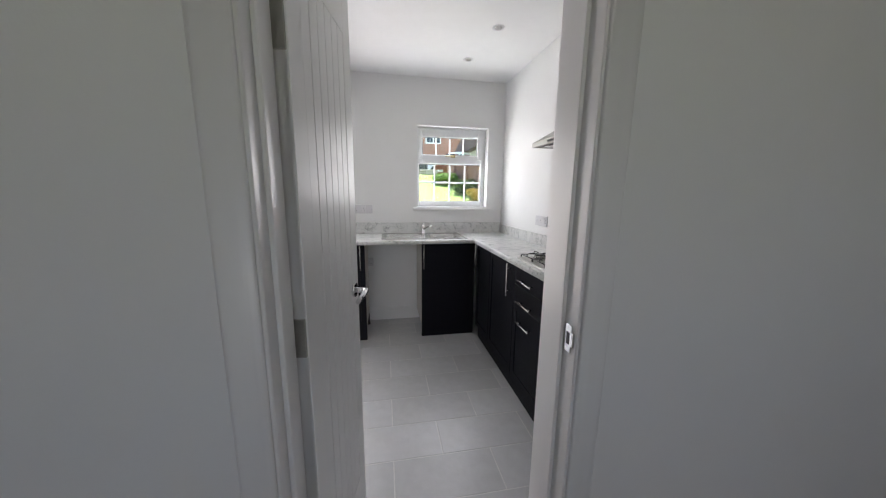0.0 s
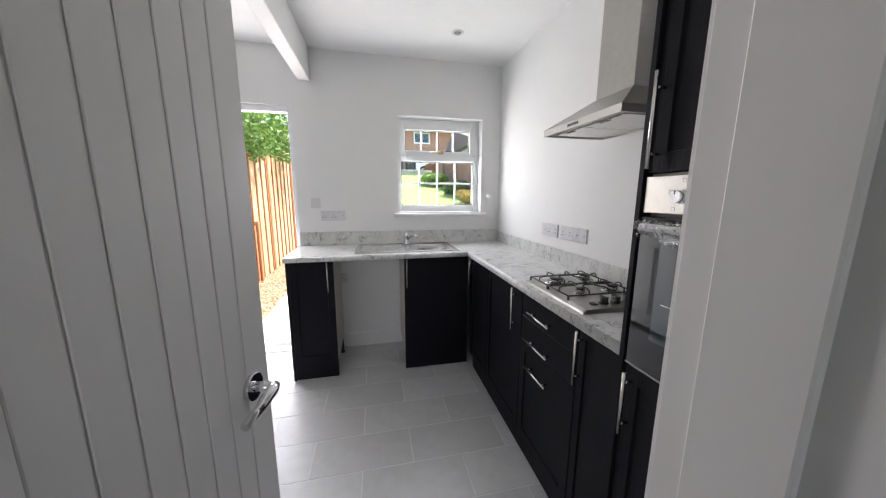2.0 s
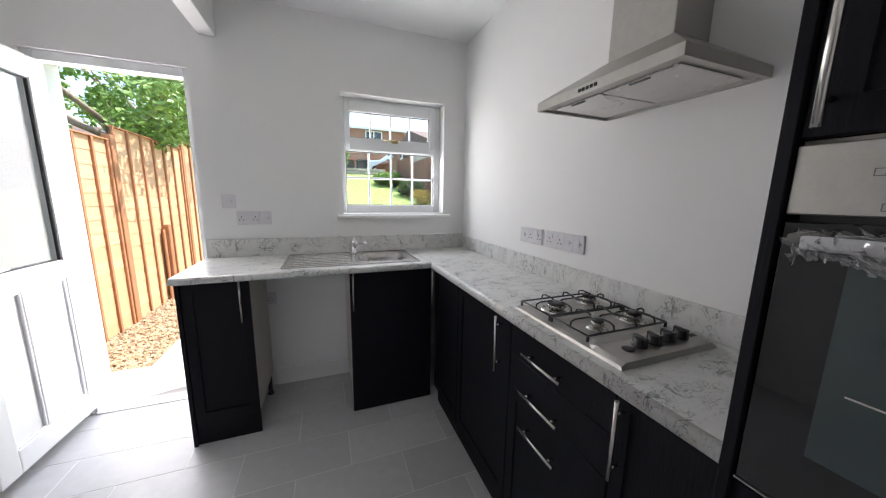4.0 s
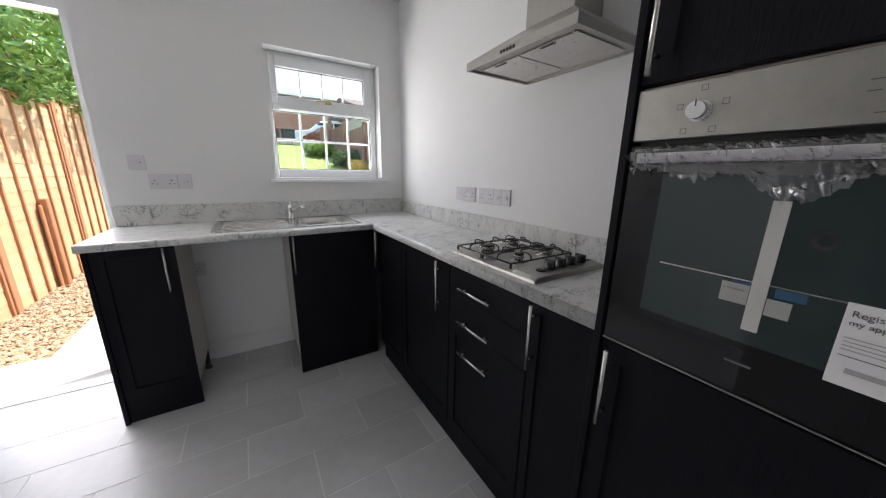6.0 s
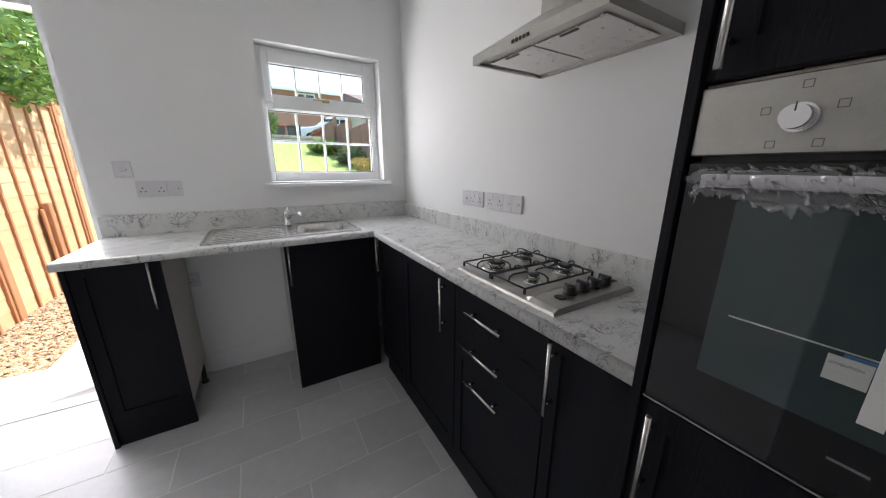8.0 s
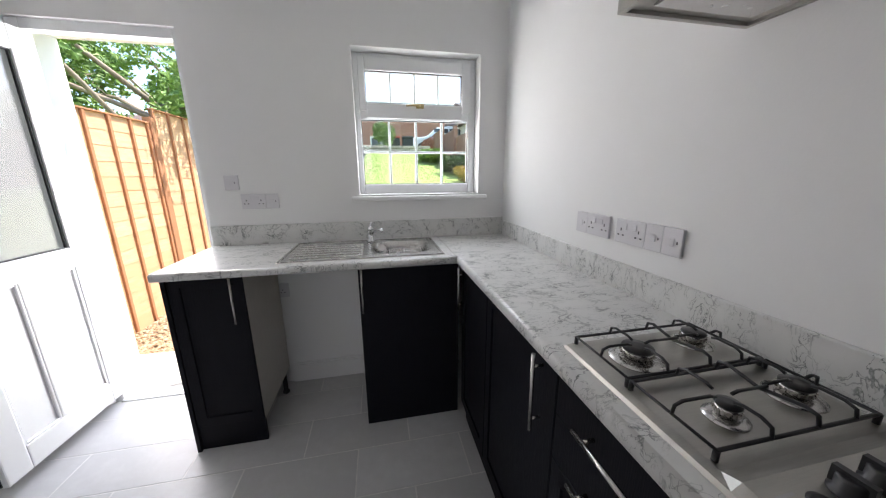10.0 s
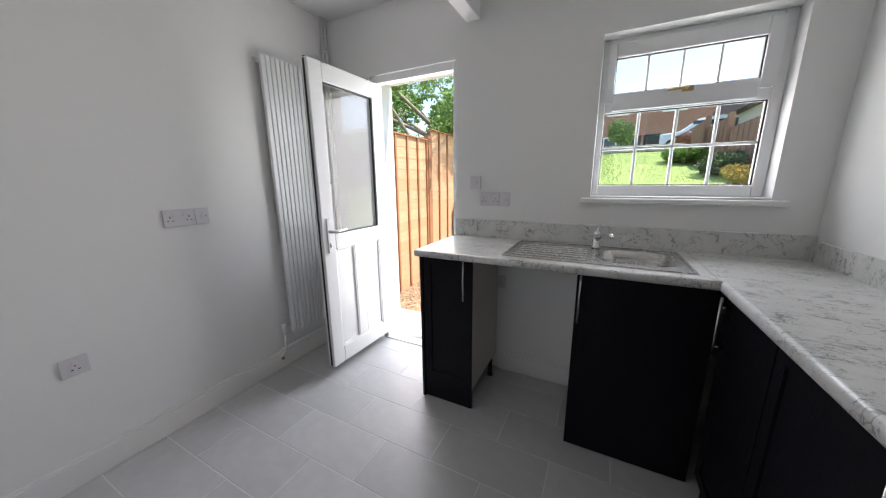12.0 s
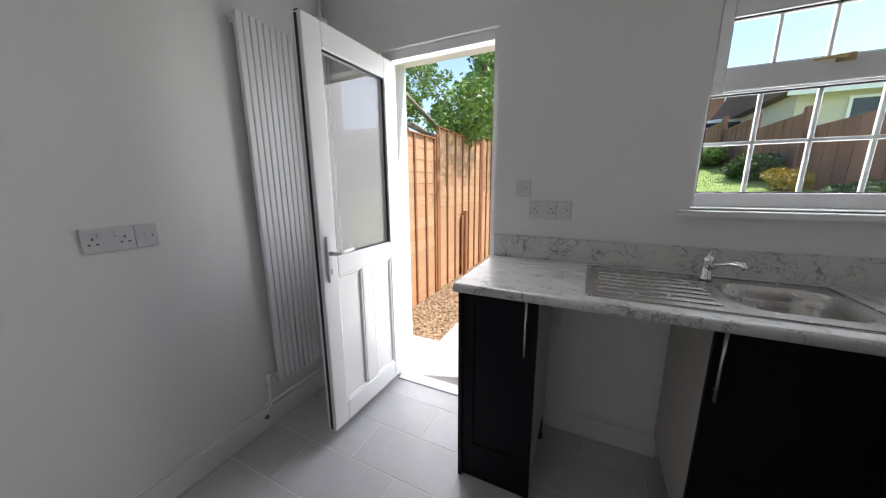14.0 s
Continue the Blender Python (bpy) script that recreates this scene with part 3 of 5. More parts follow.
def shaker(parent, u0, u1, z0, z1, place, rail=0.068, plain=False, name="door"):
    """A framed front with a sunk panel. place maps (along, depth, z) to the room."""
    bm = bmesh.new()
    t = 0.019
    box(bm, u0, u1, 0, t, z0, z1)
    bev(bm, 0.0016)
    if not plain:
        front = min(bm.faces, key=lambda f: f.calc_center_median().y - f.calc_area())
        bmesh.ops.inset_region(bm, faces=[front], thickness=rail)
        bmesh.ops.inset_region(bm, faces=[front], thickness=0.003, depth=-0.008)
    bm.transform(place)
    return part(name, bm, M_NAVY, parent)


FS = 0.070     # set-back of the fronts under the sink run
SOUTH = Matrix.Translation((0, NY + FS, 0))                                       # fronts that face the room, along x
WEST = Matrix(((0, 1, 0, NX + 0.030), (1, 0, 0, 0), (0, 0, 1, 0), (0, 0, 0, 1)))      # fronts that face west, along y
ZU = ZT - 0.0385
FD = 0.019

u = thing("base_unit", "narrow dark navy shaker base unit at the worktop end", "kitchen unit", BASE_GROUP, (0, 3.9, 0))
u.location = (0, 0, 0)
part("carcass", boxes((-0.182, -0.165, NY + FS + FD, 4.18, 0.03, ZU), (0.122, 0.139, NY + FS + FD, 4.18, 0.03, ZU), (-0.165, 0.122, 4.165, 4.18, 0.03, ZU), (-0.165, 0.122, NY + FS + 0.045, 4.165, 0.03, 0.047)), M_CARC, u, "pale board carcass side")
part("end_panel", boxes((-0.202, -0.1825, NY + FS - 0.006, 4.18, ZF, ZU), bevel=0.001), M_NAVY, u)
shaker(u, -0.180, 0.138, 0.050, ZU - 0.004, SOUTH)
bar_handle(u, (0.096, NY + FS, 0.63), (0.096, NY + FS, 0.865), (0, -1, 0))
part("plinth", boxes((-0.182, 0.138, NY + FS + 0.012, NY + FS + 0.028, ZF, 0.048)), M_NAVY, u)
h = bmesh.new()
lathe(h, [(0.022, 0), (0.022, 0.012), (0.014, 0.016), (0.014, 0.13)], (0.13, 4.08, ZF), 12)
part("foot", h, M_DARK, u)

u = thing("base_unit", "dark navy sink base unit beside the appliance space", "kitchen unit", BASE_GROUP)
part("carcass", boxes((0.685, 0.701, NY + FS + FD, 4.18, 0.03, ZU), (0.701, 1.19, NY + FS + 0.045, 4.18, 0.03, 0.047), (0.701, 1.19, 4.165, 4.18, 0.047, ZU)), M_CARC, u, "pale board carcass side")
shaker(u, 0.686, 1.228, ZF + 0.005, ZU - 0.004, SOUTH, plain=True)
bar_handle(u, (0.704, NY + FS, 0.625), (0.704, NY + FS, 0.865), (0, -1, 0))
h = bmesh.new()
lathe(h, [(0.022, 0), (0.022, 0.012), (0.014, 0.016), (0.014, 0.13)], (0.715, 3.75, ZF), 12)
part("foot", h, M_DARK, u)


def west_unit(label, y0, y1):
    w = thing("base_unit", label, "kitchen unit", BASE_GROUP)
    part("carcass", boxes((NX + 0.050, XR - 0.02, y0 + 0.001, y0 + 0.017, 0.03, ZU), (NX + 0.050, XR - 0.02, y1 - 0.017, y1 - 0.001, 0.03, ZU), (NX + 0.050, XR - 0.02, y0 + 0.017, y1 - 0.017, 0.03, 0.047)), M_CARC, w)
    part("plinth", boxes((NX + 0.062, NX + 0.078, y0 + 0.001, y1 - 0.001, ZF, 0.030)), M_NAVY, w)
    return w


w = west_unit("dark navy shaker corner base unit", 3.205, 3.60)
shaker(w, 3.208, 3.597, 0.035, ZU - 0.004, WEST)
bar_handle(w, (NX + 0.030, 3.562, 0.625), (NX + 0.030, 3.562, 0.865), (-1, 0, 0))
w = west_unit("dark navy shaker base unit with one door", 2.68, 3.205)
shaker(w, 2.683, 3.202, 0.035, ZU - 0.004, WEST)
bar_handle(w, (NX + 0.030, 2.748, 0.625), (NX + 0.030, 2.755, 0.865), (-1, 0, 0))
w = west_unit("dark navy three-drawer base unit below the hob", 2.205, 2.68)
for z0, z1, zh, plain in ((0.742, ZU - 0.004, 0.79, True), (0.607, 0.738, 0.64, True), (0.035, 0.603, 0.498, False)):
    shaker(w, 2.208, 2.677, z0, z1, WEST, plain=plain, name="drawer_front")
    bar_handle(w, (NX + 0.030, 2.371, zh), (NX + 0.030, 2.569, zh), (-1, 0, 0))
w = west_unit("narrow dark navy shaker base unit beside the oven housing", 1.979, 2.205)
shaker(w, 1.982, 2.202, 0.035, ZU - 0.004, WEST, rail=0.05)
bar_handle(w, (NX + 0.030, 2.180, 0.645), (NX + 0.030, 2.180, 0.865), (-1, 0, 0))

# tall oven housing
TX, TY0, TY1 = 1.215, 1.49, 1.958
tall = thing("oven_housing", "tall dark navy oven housing unit with two doors", "kitchen unit")
part("side_panel", boxes((TX - 0.012, XR - 0.005, TY1, TY1 + 0.017, ZF, 2.17), bevel=0.001), M_NAVY, tall)
part("side_panel", boxes((TX - 0.002, XR - 0.005, TY0 - 0.017, TY0, ZF, 2.17), bevel=0.001), M_NAVY, tall)
part("carcass", boxes((TX + 0.02, XR - 0.005, TY0, TY1, 0.0, 0.015), (TX + 0.02, XR - 0.005, TY0, TY1, 0.865, 0.872), (TX + 0.02, XR - 0.005, TY0, TY1, 1.428, 1.434), (TX + 0.02, XR - 0.005, TY0, TY1, 2.13, 2.15), (XR - 0.02, XR - 0.005, TY0, TY1, 0.015, 2.13)), M_CARC, tall)
part("plinth", boxes((TX + 0.04, TX + 0.056, TY0, TY1, ZF, -0.001)), M_NAVY, tall)
TALL = Matrix(((0, 1, 0, TX), (1, 0, 0, 0), (0, 0, 1, 0), (0, 0, 0, 1)))
shaker(tall, TY0 + 0.002, TY1 - 0.002, 0.005, 0.862, TALL)
shaker(tall, TY0 + 0.002, TY1 - 0.002, 1.436, 2.14, TALL)
bar_handle(tall, (TX, 1.928, 0.645), (TX, 1.928, 0.85), (-1, 0, 0))
bar_handle(tall, (TX, 1.932, 1.445), (TX, 1.932, 1.69), (-1, 0, 0))

# built-in oven
oven = thing("oven", "built-in black glass oven with steel control panel", "oven")
part("body", boxes((TX + 0.016, XR - 0.05, TY0 + 0.012, TY1 - 0.012, 0.876, 1.424)), M_DARK, oven)
part("control_panel", boxes((TX - 0.004, TX + 0.015, TY0 + 0.003, TY1 - 0.003, 1.327, 1.426), bevel=0.002), M_STEEL, oven, "brushed steel control panel")
door = part("oven_door", boxes((TX - 0.006, TX + 0.015, TY0 + 0.003, TY1 - 0.003, 0.874, 1.318), bevel=0.003), M_OVEN, oven, "black glass oven door")
part("window", boxes((TX - 0.0075, TX - 0.0062, TY0 + 0.075, TY1 - 0.075, 0.975, 1.262)), M_OVWIN, door)
part("bottom_trim", boxes((TX - 0.007, TX + 0.012, TY0 + 0.003, TY1 - 0.003, 0.8705, 0.8735)), M_STEEL, oven)
h = bmesh.new()
box(h, TX - 0.050, TX - 0.034, TY0 + 0.04, TY1 - 0.04, 1.282, 1.300)
for y in (TY0 + 0.07, TY1 - 0.07):
    box(h, TX - 0.034, TX - 0.005, y - 0.009, y + 0.009, 1.284, 1.298)
part("door_handle", bev(h, 0.003, 2), M_PLATE, oven, "pale metal oven handle still in film")
for y in (1.842, 1.609):
    k = bmesh.new()
    cyl(k, (TX - 0.004, y, 1.372), (TX - 0.009, y, 1.372), 0.018, n=28)
    cyl(k, (TX - 0.009, y, 1.372), (TX - 0.030, y, 1.372), 0.0155, 0.0145, n=28)
    knob = part("knob", k, M_CHROME, oven, "round satin metal knob")
    part("pointer", boxes((TX - 0.0312, TX - 0.0298, y - 0.0006, y + 0.0006, 1.378, 1.389)), M_DARK, knob)
    marks = ((0, 0.040), (0.034, 0.012), (-0.034, 0.012), (0.022, -0.032), (-0.022, -0.032)) if y > 1.7 else ((0.045, 0.012), (0.045, -0.002), (0.034, -0.030), (-0.03, 0.02), (-0.03, -0.02))
    for dy, dz in marks:
        s = 0.0050
        yy, zz = y + dy, 1.372 + dz
        if y > 1.7:
            b4 = boxes((TX - 0.0046, TX - 0.0041, yy - s, yy + s, zz + s - 0.001, zz + s), (TX - 0.0046, TX - 0.0041, yy - s, yy + s, zz - s, zz - s + 0.001), (TX - 0.0046, TX - 0.0041, yy - s, yy - s + 0.001, zz - s + 0.001, zz + s - 0.001), (TX - 0.0046, TX - 0.0041, yy + s - 0.001, yy + s, zz - s + 0.001, zz + s - 0.001))
        else:
            b4 = boxes((TX - 0.0046, TX - 0.0041, yy - 0.006, yy + 0.006, zz - 0.0007, zz + 0.0007))
        part("mark", b4, M_INK, oven)


def film_sheet():
    """Crumpled clear film hanging over the handle."""
    bm = bmesh.new()
    nu, nv = 110, 18
    g = []
    for i in range(nu + 1):
        y = TY0 + 0.03 + (TY1 - TY0 - 0.06) * i / nu
        row = []
        drop = 0.020 + 0.034 * math.exp(-((i * 0.545 - 26) / 9.0) ** 2) + 0.010 * math.sin(i * 0.17) + 0.012 * noise.noise((i * 0.45, 2, 0))
        for j in range(nv + 1):
            v = j / nv
            a = math.pi * 1.2 * min(1, v * 2.2)
            x = TX - 0.042 - 0.013 * math.sin(a) - 0.004
            z = 1.296 + 0.013 * math.cos(a) if v < 0.45 else 1.283 - drop * (v - 0.45) / 0.55
            w = 0.009 * noise.noise((i * 0.45, j * 0.5, 0)) + 0.007 * noise.noise((i * 1.3, j * 0.9, 5))
            row.append(bm.verts.new((x - abs(w) * 1.2, y + w, z + w)))
        g.append(row)
    for i in range(nu):
        for j in range(nv):
            bm.faces.new((g[i][j], g[i + 1][j], g[i + 1][j + 1], g[i][j + 1])).smooth = True
    return bm


tagged(new("film_wrap", mesh_of("film_wrap", film_sheet(), M_FILM)), "crumpled clear plastic film wrapped round the oven handle", "film")
FACE = Matrix(((0, 0, -1, TX - 0.009), (-1, 0, 0, 0), (0, 1, 0, 0), (0, 0, 0, 1)))  # lettering on west-facing fronts, read from the room


def face_text(body_, y, z, size, material, parent, x=None, name="lettering"):
    m = FACE.copy()
    m.translation = (TX - 0.009 if x is None else x, y, z)
    return part(name, text_mesh(body_, size, m), material, parent)


card = thing("leaflet", "white registration card tucked against the oven door glass", "leaflet")
part("sheet", boxes((TX - 0.0095, TX - 0.0078, 1.533, 1.618, 0.962, 1.088), bevel=0.0004), M_CARD, card)
CX = TX - 0.0101
face_text("Register", 1.612, 1.068, 0.0135, M_INK, card, CX)
face_text("my appliance", 1.612, 1.055, 0.0118, M_INK, card, CX)
for k in range(4):
    part("print_line", boxes((CX - 0.0003, CX + 0.0002, 1.548 + 0.006 * (k == 3), 1.612, 1.036 - k * 0.006, 1.0375 - k * 0.006)), M_INKL, card)
part("print_line", boxes((CX - 0.0003, CX + 0.0002, 1.552, 1.612, 1.0085, 1.0098)), M_INK, card)
part("logo_bar", boxes((CX - 0.0003, CX + 0.0002, 1.562, 1.602, 0.984, 0.992)), M_INKL, card)
h = bmesh.new()
tube(h, [(CX - 0.0002, 1.555, 1.068), (CX - 0.0002, 1.551, 1.065), (CX - 0.0002, 1.541, 1.071)], 0.0007, n=5)
part("tick", h, M_INKL, card)
strip = tagged(new("tape_strip", mesh_of("tape_strip", boxes((TX - 0.0092, TX - 0.0078, 1.698, 1.719, 1.0, 1.222), bevel=0.0004), M_TAPE)), "white protective tape strip on the oven glass", "tape")
tag1 = thing("notice", "small pale warning notice behind the tape strip", "notice")
part("sheet", boxes((TX - 0.0089, TX - 0.0077, 1.668, 1.697, 1.035, 1.064)), M_NOTE, tag1)
part("sheet", boxes((TX - 0.0089, TX - 0.0077, 1.720, 1.757, 1.043, 1.078)), M_NOTE, tag1)
face_text("ATTENTION", 1.755, 1.066, 0.0052, M_DIM, tag1, TX - 0.0093)
for k in range(2):
    part("print_line", boxes((TX - 0.0094, TX - 0.009, 1.723, 1.750, 1.053 - k * 0.006, 1.055 - k * 0.006)), M_INKL, tag1)
part("maker_mark", boxes((TX - 0.0066, TX - 0.0061, 1.694, 1.730, 0.932, 0.936)), M_DIM, oven)
for y0, y1 in ((1.700, 1.745), (1.655, 1.690)):
    part("blue_label", boxes((TX - 0.0080, TX - 0.0076, y0, y1, 1.068, 1.083)), M_BLUE, door, "small blue printed label behind the glass")
h = bmesh.new()
cyl(h, (TX - 0.0076, 1.655, 1.168), (TX - 0.0081, 1.655, 1.168), 0.014, n=24)
lamp_ring = part("oven_lamp", h, M_DARK, door, "round dark oven lamp cover behind the glass")
h = bmesh.new()
cyl(h, (TX - 0.0081, 1.655, 1.168), (TX - 0.0084, 1.655, 1.168), 0.008, n=20)
part("lamp_cap", h, M_OVWIN, lamp_ring)
part("shelf_wire", boxes((TX - 0.0080, TX - 0.0076, 1.60, 1.86, 1.0845, 1.0868)), M_BARS, door)

# ---- hob ----
hob = thing("gas_hob", "four-burner stainless steel gas hob with black supports", "hob")
HX0, HX1, HY0, HY1 = 1.246, 1.636, 2.212, 2.700
bm = bmesh.new()
sec = [(HX0, 0.0), (HX0 + 0.004, 0.008), (HX0 + 0.02, 0.011), (HX1 - 0.02, 0.011), (HX1 - 0.004, 0.008), (HX1, 0.0)]
ys = [(HY0, 0.0), (HY0 + 0.006, 0.016), (HY0 + 0.10, 0.020), (HY0 + 0.125, 0.011), (HY1 - 0.012, 0.011), (HY1, 0.0)]
grid = []
for y, hy in ys:
    grid.append([bm.verts.new((x, y, ZT + 0.001 + (hy if 0.009 < hx else hx * min(1, hy / 0.011)))) for x, hx in sec])
for a, b in zip(grid, grid[1:]):
    for i in range(len(sec) - 1):
        bm.faces.new((a[i], a[i + 1], b[i + 1], b[i]))
bm.faces.new([r[0] for r in grid] + [])
bm.faces.new([r[-1] for r in grid][::-1])
part("plate", bm, M_STEEL, hob, "brushed steel hob plate")
ZH = ZT + 0.0125
for bx, by, r in ((1.368, 2.598, 0.046), (1.558, 2.628, 0.036), (1.378, 2.415, 0.027), (1.558, 2.430, 0.036)):
    h = bmesh.new()
    lathe(h, [(r * 1.25, 0), (r * 1.25, 0.003), (r * 0.95, 0.005), (r * 0.80, 0.006)], (bx, by, ZH - 0.001), 28)
    dish = part("burner", h, M_SINK, hob, "steel burner dish")
    h = bmesh.new()
    lathe(h, [(r * 0.62, 0), (r * 0.62, 0.008), (r * 0.70, 0.010), (r * 0.70, 0.018), (r * 0.62, 0.020)], (bx, by, ZH + 0.004), 28)
    for k in range(18):
        a = k * math.tau / 18
        box(h, r * 0.68, r * 0.78, -0.0018, 0.0018, ZH + 0.014, ZH + 0.021, m=Matrix.Translation((bx, by, 0)) @ Matrix.Rotation(a, 4, "Z"))
    part("crown", h, M_BARS, dish)
    h = bmesh.new()
    lathe(h, [(r * 0.70, 0), (r * 0.74, 0.003), (r * 0.70, 0.006), (r * 0.3, 0.0075)], (bx, by, ZH + 0.0245), 28)
    part("cap", h, M_IRON, dish)
for k, x in enumerate((1.385, 1.443, 1.501, 1.559)):
    h = bmesh.new()
    zk = ZT + 0.019
    lathe(h, [(0.021, 0), (0.021, 0.004), (0.016, 0.007), (0.016, 0.022), (0.013, 0.025)], (x, 2.272, zk), 20)
    box(h, x - 0.005, x + 0.005, 2.252, 2.292, zk + 0.006, zk + 0.030)
    part("knob", h, M_DARK, hob, "black plastic control knob")
h = bmesh.new()
lathe(h, [(0.017, 0), (0.017, 0.003), (0.012, 0.005)], (1.335, 2.268, ZT + 0.0185), 20)
part("ignition_button", h, M_DARK, hob)
part("maker_mark", boxes((1.285, 1.315, 2.285, 2.289, ZT + 0.0195, ZT + 0.0203)), M_INKL, hob)
part("vent_slot", boxes((1.592, 1.622, 2.262, 2.278, ZT + 0.0155, ZT + 0.0195)), M_DARK, hob)


def pan_support(y0, y1, burners):
    s = thing("pan_support", "black enamelled wire pan support on the hob", "pan support", "hob pan supports")
    h = bmesh.new()
    zb, zt = ZT + 0.030, ZT + 0.052
    x0, x1, r = HX0 + 0.028, HX1 - 0.025, 0.0035
    tube(h, [(x0, y0, zb), (x1, y0, zb), (x1, y1, zb), (x0, y1, zb)], r, n=8, closed=True)
    for x, y in ((x0, y0), (x1, y0), (x1, y1), (x0, y1)):
        cyl(h, (x, y, ZT + 0.011), (x, y, zb), r * 1.4, n=8)
    part("frame", h, M_IRON, s)
    for bx, by in burners:
        for sx, sy, ex, ey in ((-1, 0, x0 if bx < 1.47 else 1.475, by), (1, 0, 1.475 if bx < 1.47 else x1, by), (0, -1, bx, y0), (0, 1, bx, y1)):
            h = bmesh.new()
            ix, iy = bx + sx * 0.018, by + sy * 0.018
            mid = abs(ex - 1.475) < 0.001
            z_end = zt if mid else zb
            pts = [(ix, iy, zt - 0.004), (ix + sx * 0.012, iy + sy * 0.012, zt)]
            if mid:
                pts += [(ex, ey, zt - 0.001)]
            else:
                pts += [(ex - sx * 0.018, ey - sy * 0.018, zt), (ex - sx * 0.003, ey - sy * 0.003, zt - 0.006), (ex, ey, zb)]
            tube(h, pts, 0.0031, n=7)
            part("finger", h, M_IRON, s)
    h = bmesh.new()
    ym = (y0 + y1) / 2
    tube(h, [(1.475, y0, zb), (1.475, y0 + 0.004, zt - 0.004), (1.475, y0 + 0.02, zt), (1.468, ym, zt - 0.008), (1.475, y1 - 0.02, zt), (1.475, y1 - 0.004, zt - 0.004), (1.475, y1, zb)], 0.0036, n=7)
    part("cross_bar", h, M_IRON, s)


pan_support(2.352, 2.510, ((1.378, 2.425), (1.558, 2.430)))
pan_support(2.520, 2.684, ((1.368, 2.598), (1.558, 2.604)))

# ---- extractor hood ----
hood = thing("cooker_hood", "stainless steel pyramid chimney cooker hood on the wall", "cooker hood")
KX0, KY0, KY1, KZ = 1.338, 2.222, 2.748, 1.672
bm = bmesh.new()
low = [(KX0, KY0), (XR - 0.001, KY0), (XR - 0.001, KY1), (KX0, KY1)]
top = [(1.525, 2.385), (XR - 0.001, 2.385), (XR - 0.001, 2.622), (1.525, 2.622)]
R = [[bm.verts.new((x, y, z)) for x, y in pts] for pts, z in ((low, KZ), (low, KZ + 0.030), (top, 1.824))]
for A, B in zip(R, R[1:]):
    for i in range(4):
        bm.faces.new((A[i], A[(i + 1) % 4], B[(i + 1) % 4], B[i]))
bm.faces.new(R[2])
inn = [(KX0 + 0.012, KY0 + 0.012), (XR - 0.012, KY0 + 0.012), (XR - 0.012, KY1 - 0.012), (KX0 + 0.012, KY1 - 0.012)]
I = [bm.verts.new((x, y, KZ)) for x, y in inn]
J = [bm.verts.new((x, y, KZ + 0.008)) for x, y in inn]
for i in range(4):
    bm.faces.new((R[0][i], I[i], I[(i + 1) % 4], R[0][(i + 1) % 4]))
    bm.faces.new((I[i], J[i], J[(i + 1) % 4], I[(i + 1) % 4]))
bm.faces.new(J)
part("canopy", bm, M_STEEL, hood)
part("chimney", boxes((1.53, XR - 0.001, 2.390, 2.617, 1.8242, ZC - 0.001), bevel=0.002), M_STEEL, hood)
for y0, y1 in ((KY0 + 0.04, 2.498), (2.508, KY1 - 0.04)):
    f = part("filter", boxes((KX0 + 0.05, XR - 0.045, y0, y1, KZ + 0.002, KZ + 0.0078), bevel=0.002), M_SINK, hood, "grey metal mesh grease filter")
    part("filter_catch", boxes((KX0 + 0.06, KX0 + 0.068, (y0 + y1) / 2 - 0.03, (y0 + y1) / 2 + 0.03, KZ + 0.0, KZ + 0.002)), M_DARK, f)
for k in range(5):
    part("button", boxes((KX0 - 0.003, KX0 + 0.001, 2.468 + k * 0.016, 2.477 + k * 0.016, KZ + 0.010, KZ + 0.020)), M_DARK, hood)

# ---- sink and tap ----
sink = thing("sink", "stainless steel single-bowl sink with grooved drainer", "sink")
KX = (0.300, 1.150, 3.672, 4.140)


def rounded(cx, cy, hx, hy, r, n=6):
    pts = []
    for sx, sy, a0 in ((1, 1, 0), (-1, 1, 90), (-1, -1, 180), (1, -1, 270)):
        for k in range(n + 1):
            a = radians(a0 + 90 * k / n)
            pts.append((cx + sx * (hx - r) + r * math.cos(a), cy + sy * (hy - r) + r * math.sin(a)))
    return pts


bm = bmesh.new()
cx, cy, bx_, by_ = 0.930, 3.905, 0.165, 0.155
rings = []
for hx, hy, r, z in ((bx_ + 0.012, by_ + 0.010, 0.10, ZT + 0.004), (bx_, by_, 0.095, ZT + 0.001), (bx_ - 0.012, by_ - 0.012, 0.085, ZT - 0.05), (bx_ - 0.02, by_ - 0.02, 0.08, ZT - 0.12), (bx_ - 0.06, by_ - 0.06, 0.05, ZT - 0.140)):
    rings.append([bm.verts.new((x, y, z)) for x, y in rounded(cx, cy, hx, hy, r)])
nr = len(rings[0])
for A, B in zip(rings, rings[1:]):
    for i in range(nr):
        bm.faces.new((A[i], A[(i + 1) % nr], B[(i + 1) % nr], B[i])).smooth = True
bm.faces.new(rings[-1])
part("bowl", bm, M_SINK, sink)
bm = bmesh.new()
outer = rounded((KX[0] + KX[1]) / 2, (KX[2] + KX[3]) / 2, (KX[1] - KX[0]) / 2, (KX[3] - KX[2]) / 2, 0.012, 3)
inner = rounded(cx, cy, bx_ + 0.012, by_ + 0.010, 0.10)
ov = [bm.verts.new((x, y, ZT + 0.004)) for x, y in outer]
iv = [bm.verts.new((x, y, ZT + 0.004)) for x, y in inner]
es = [bm.edges.new((ov[i], ov[(i + 1) % len(ov)])) for i in range(len(ov))] + [bm.edges.new((iv[i], iv[(i + 1) % nr])) for i in range(nr)]
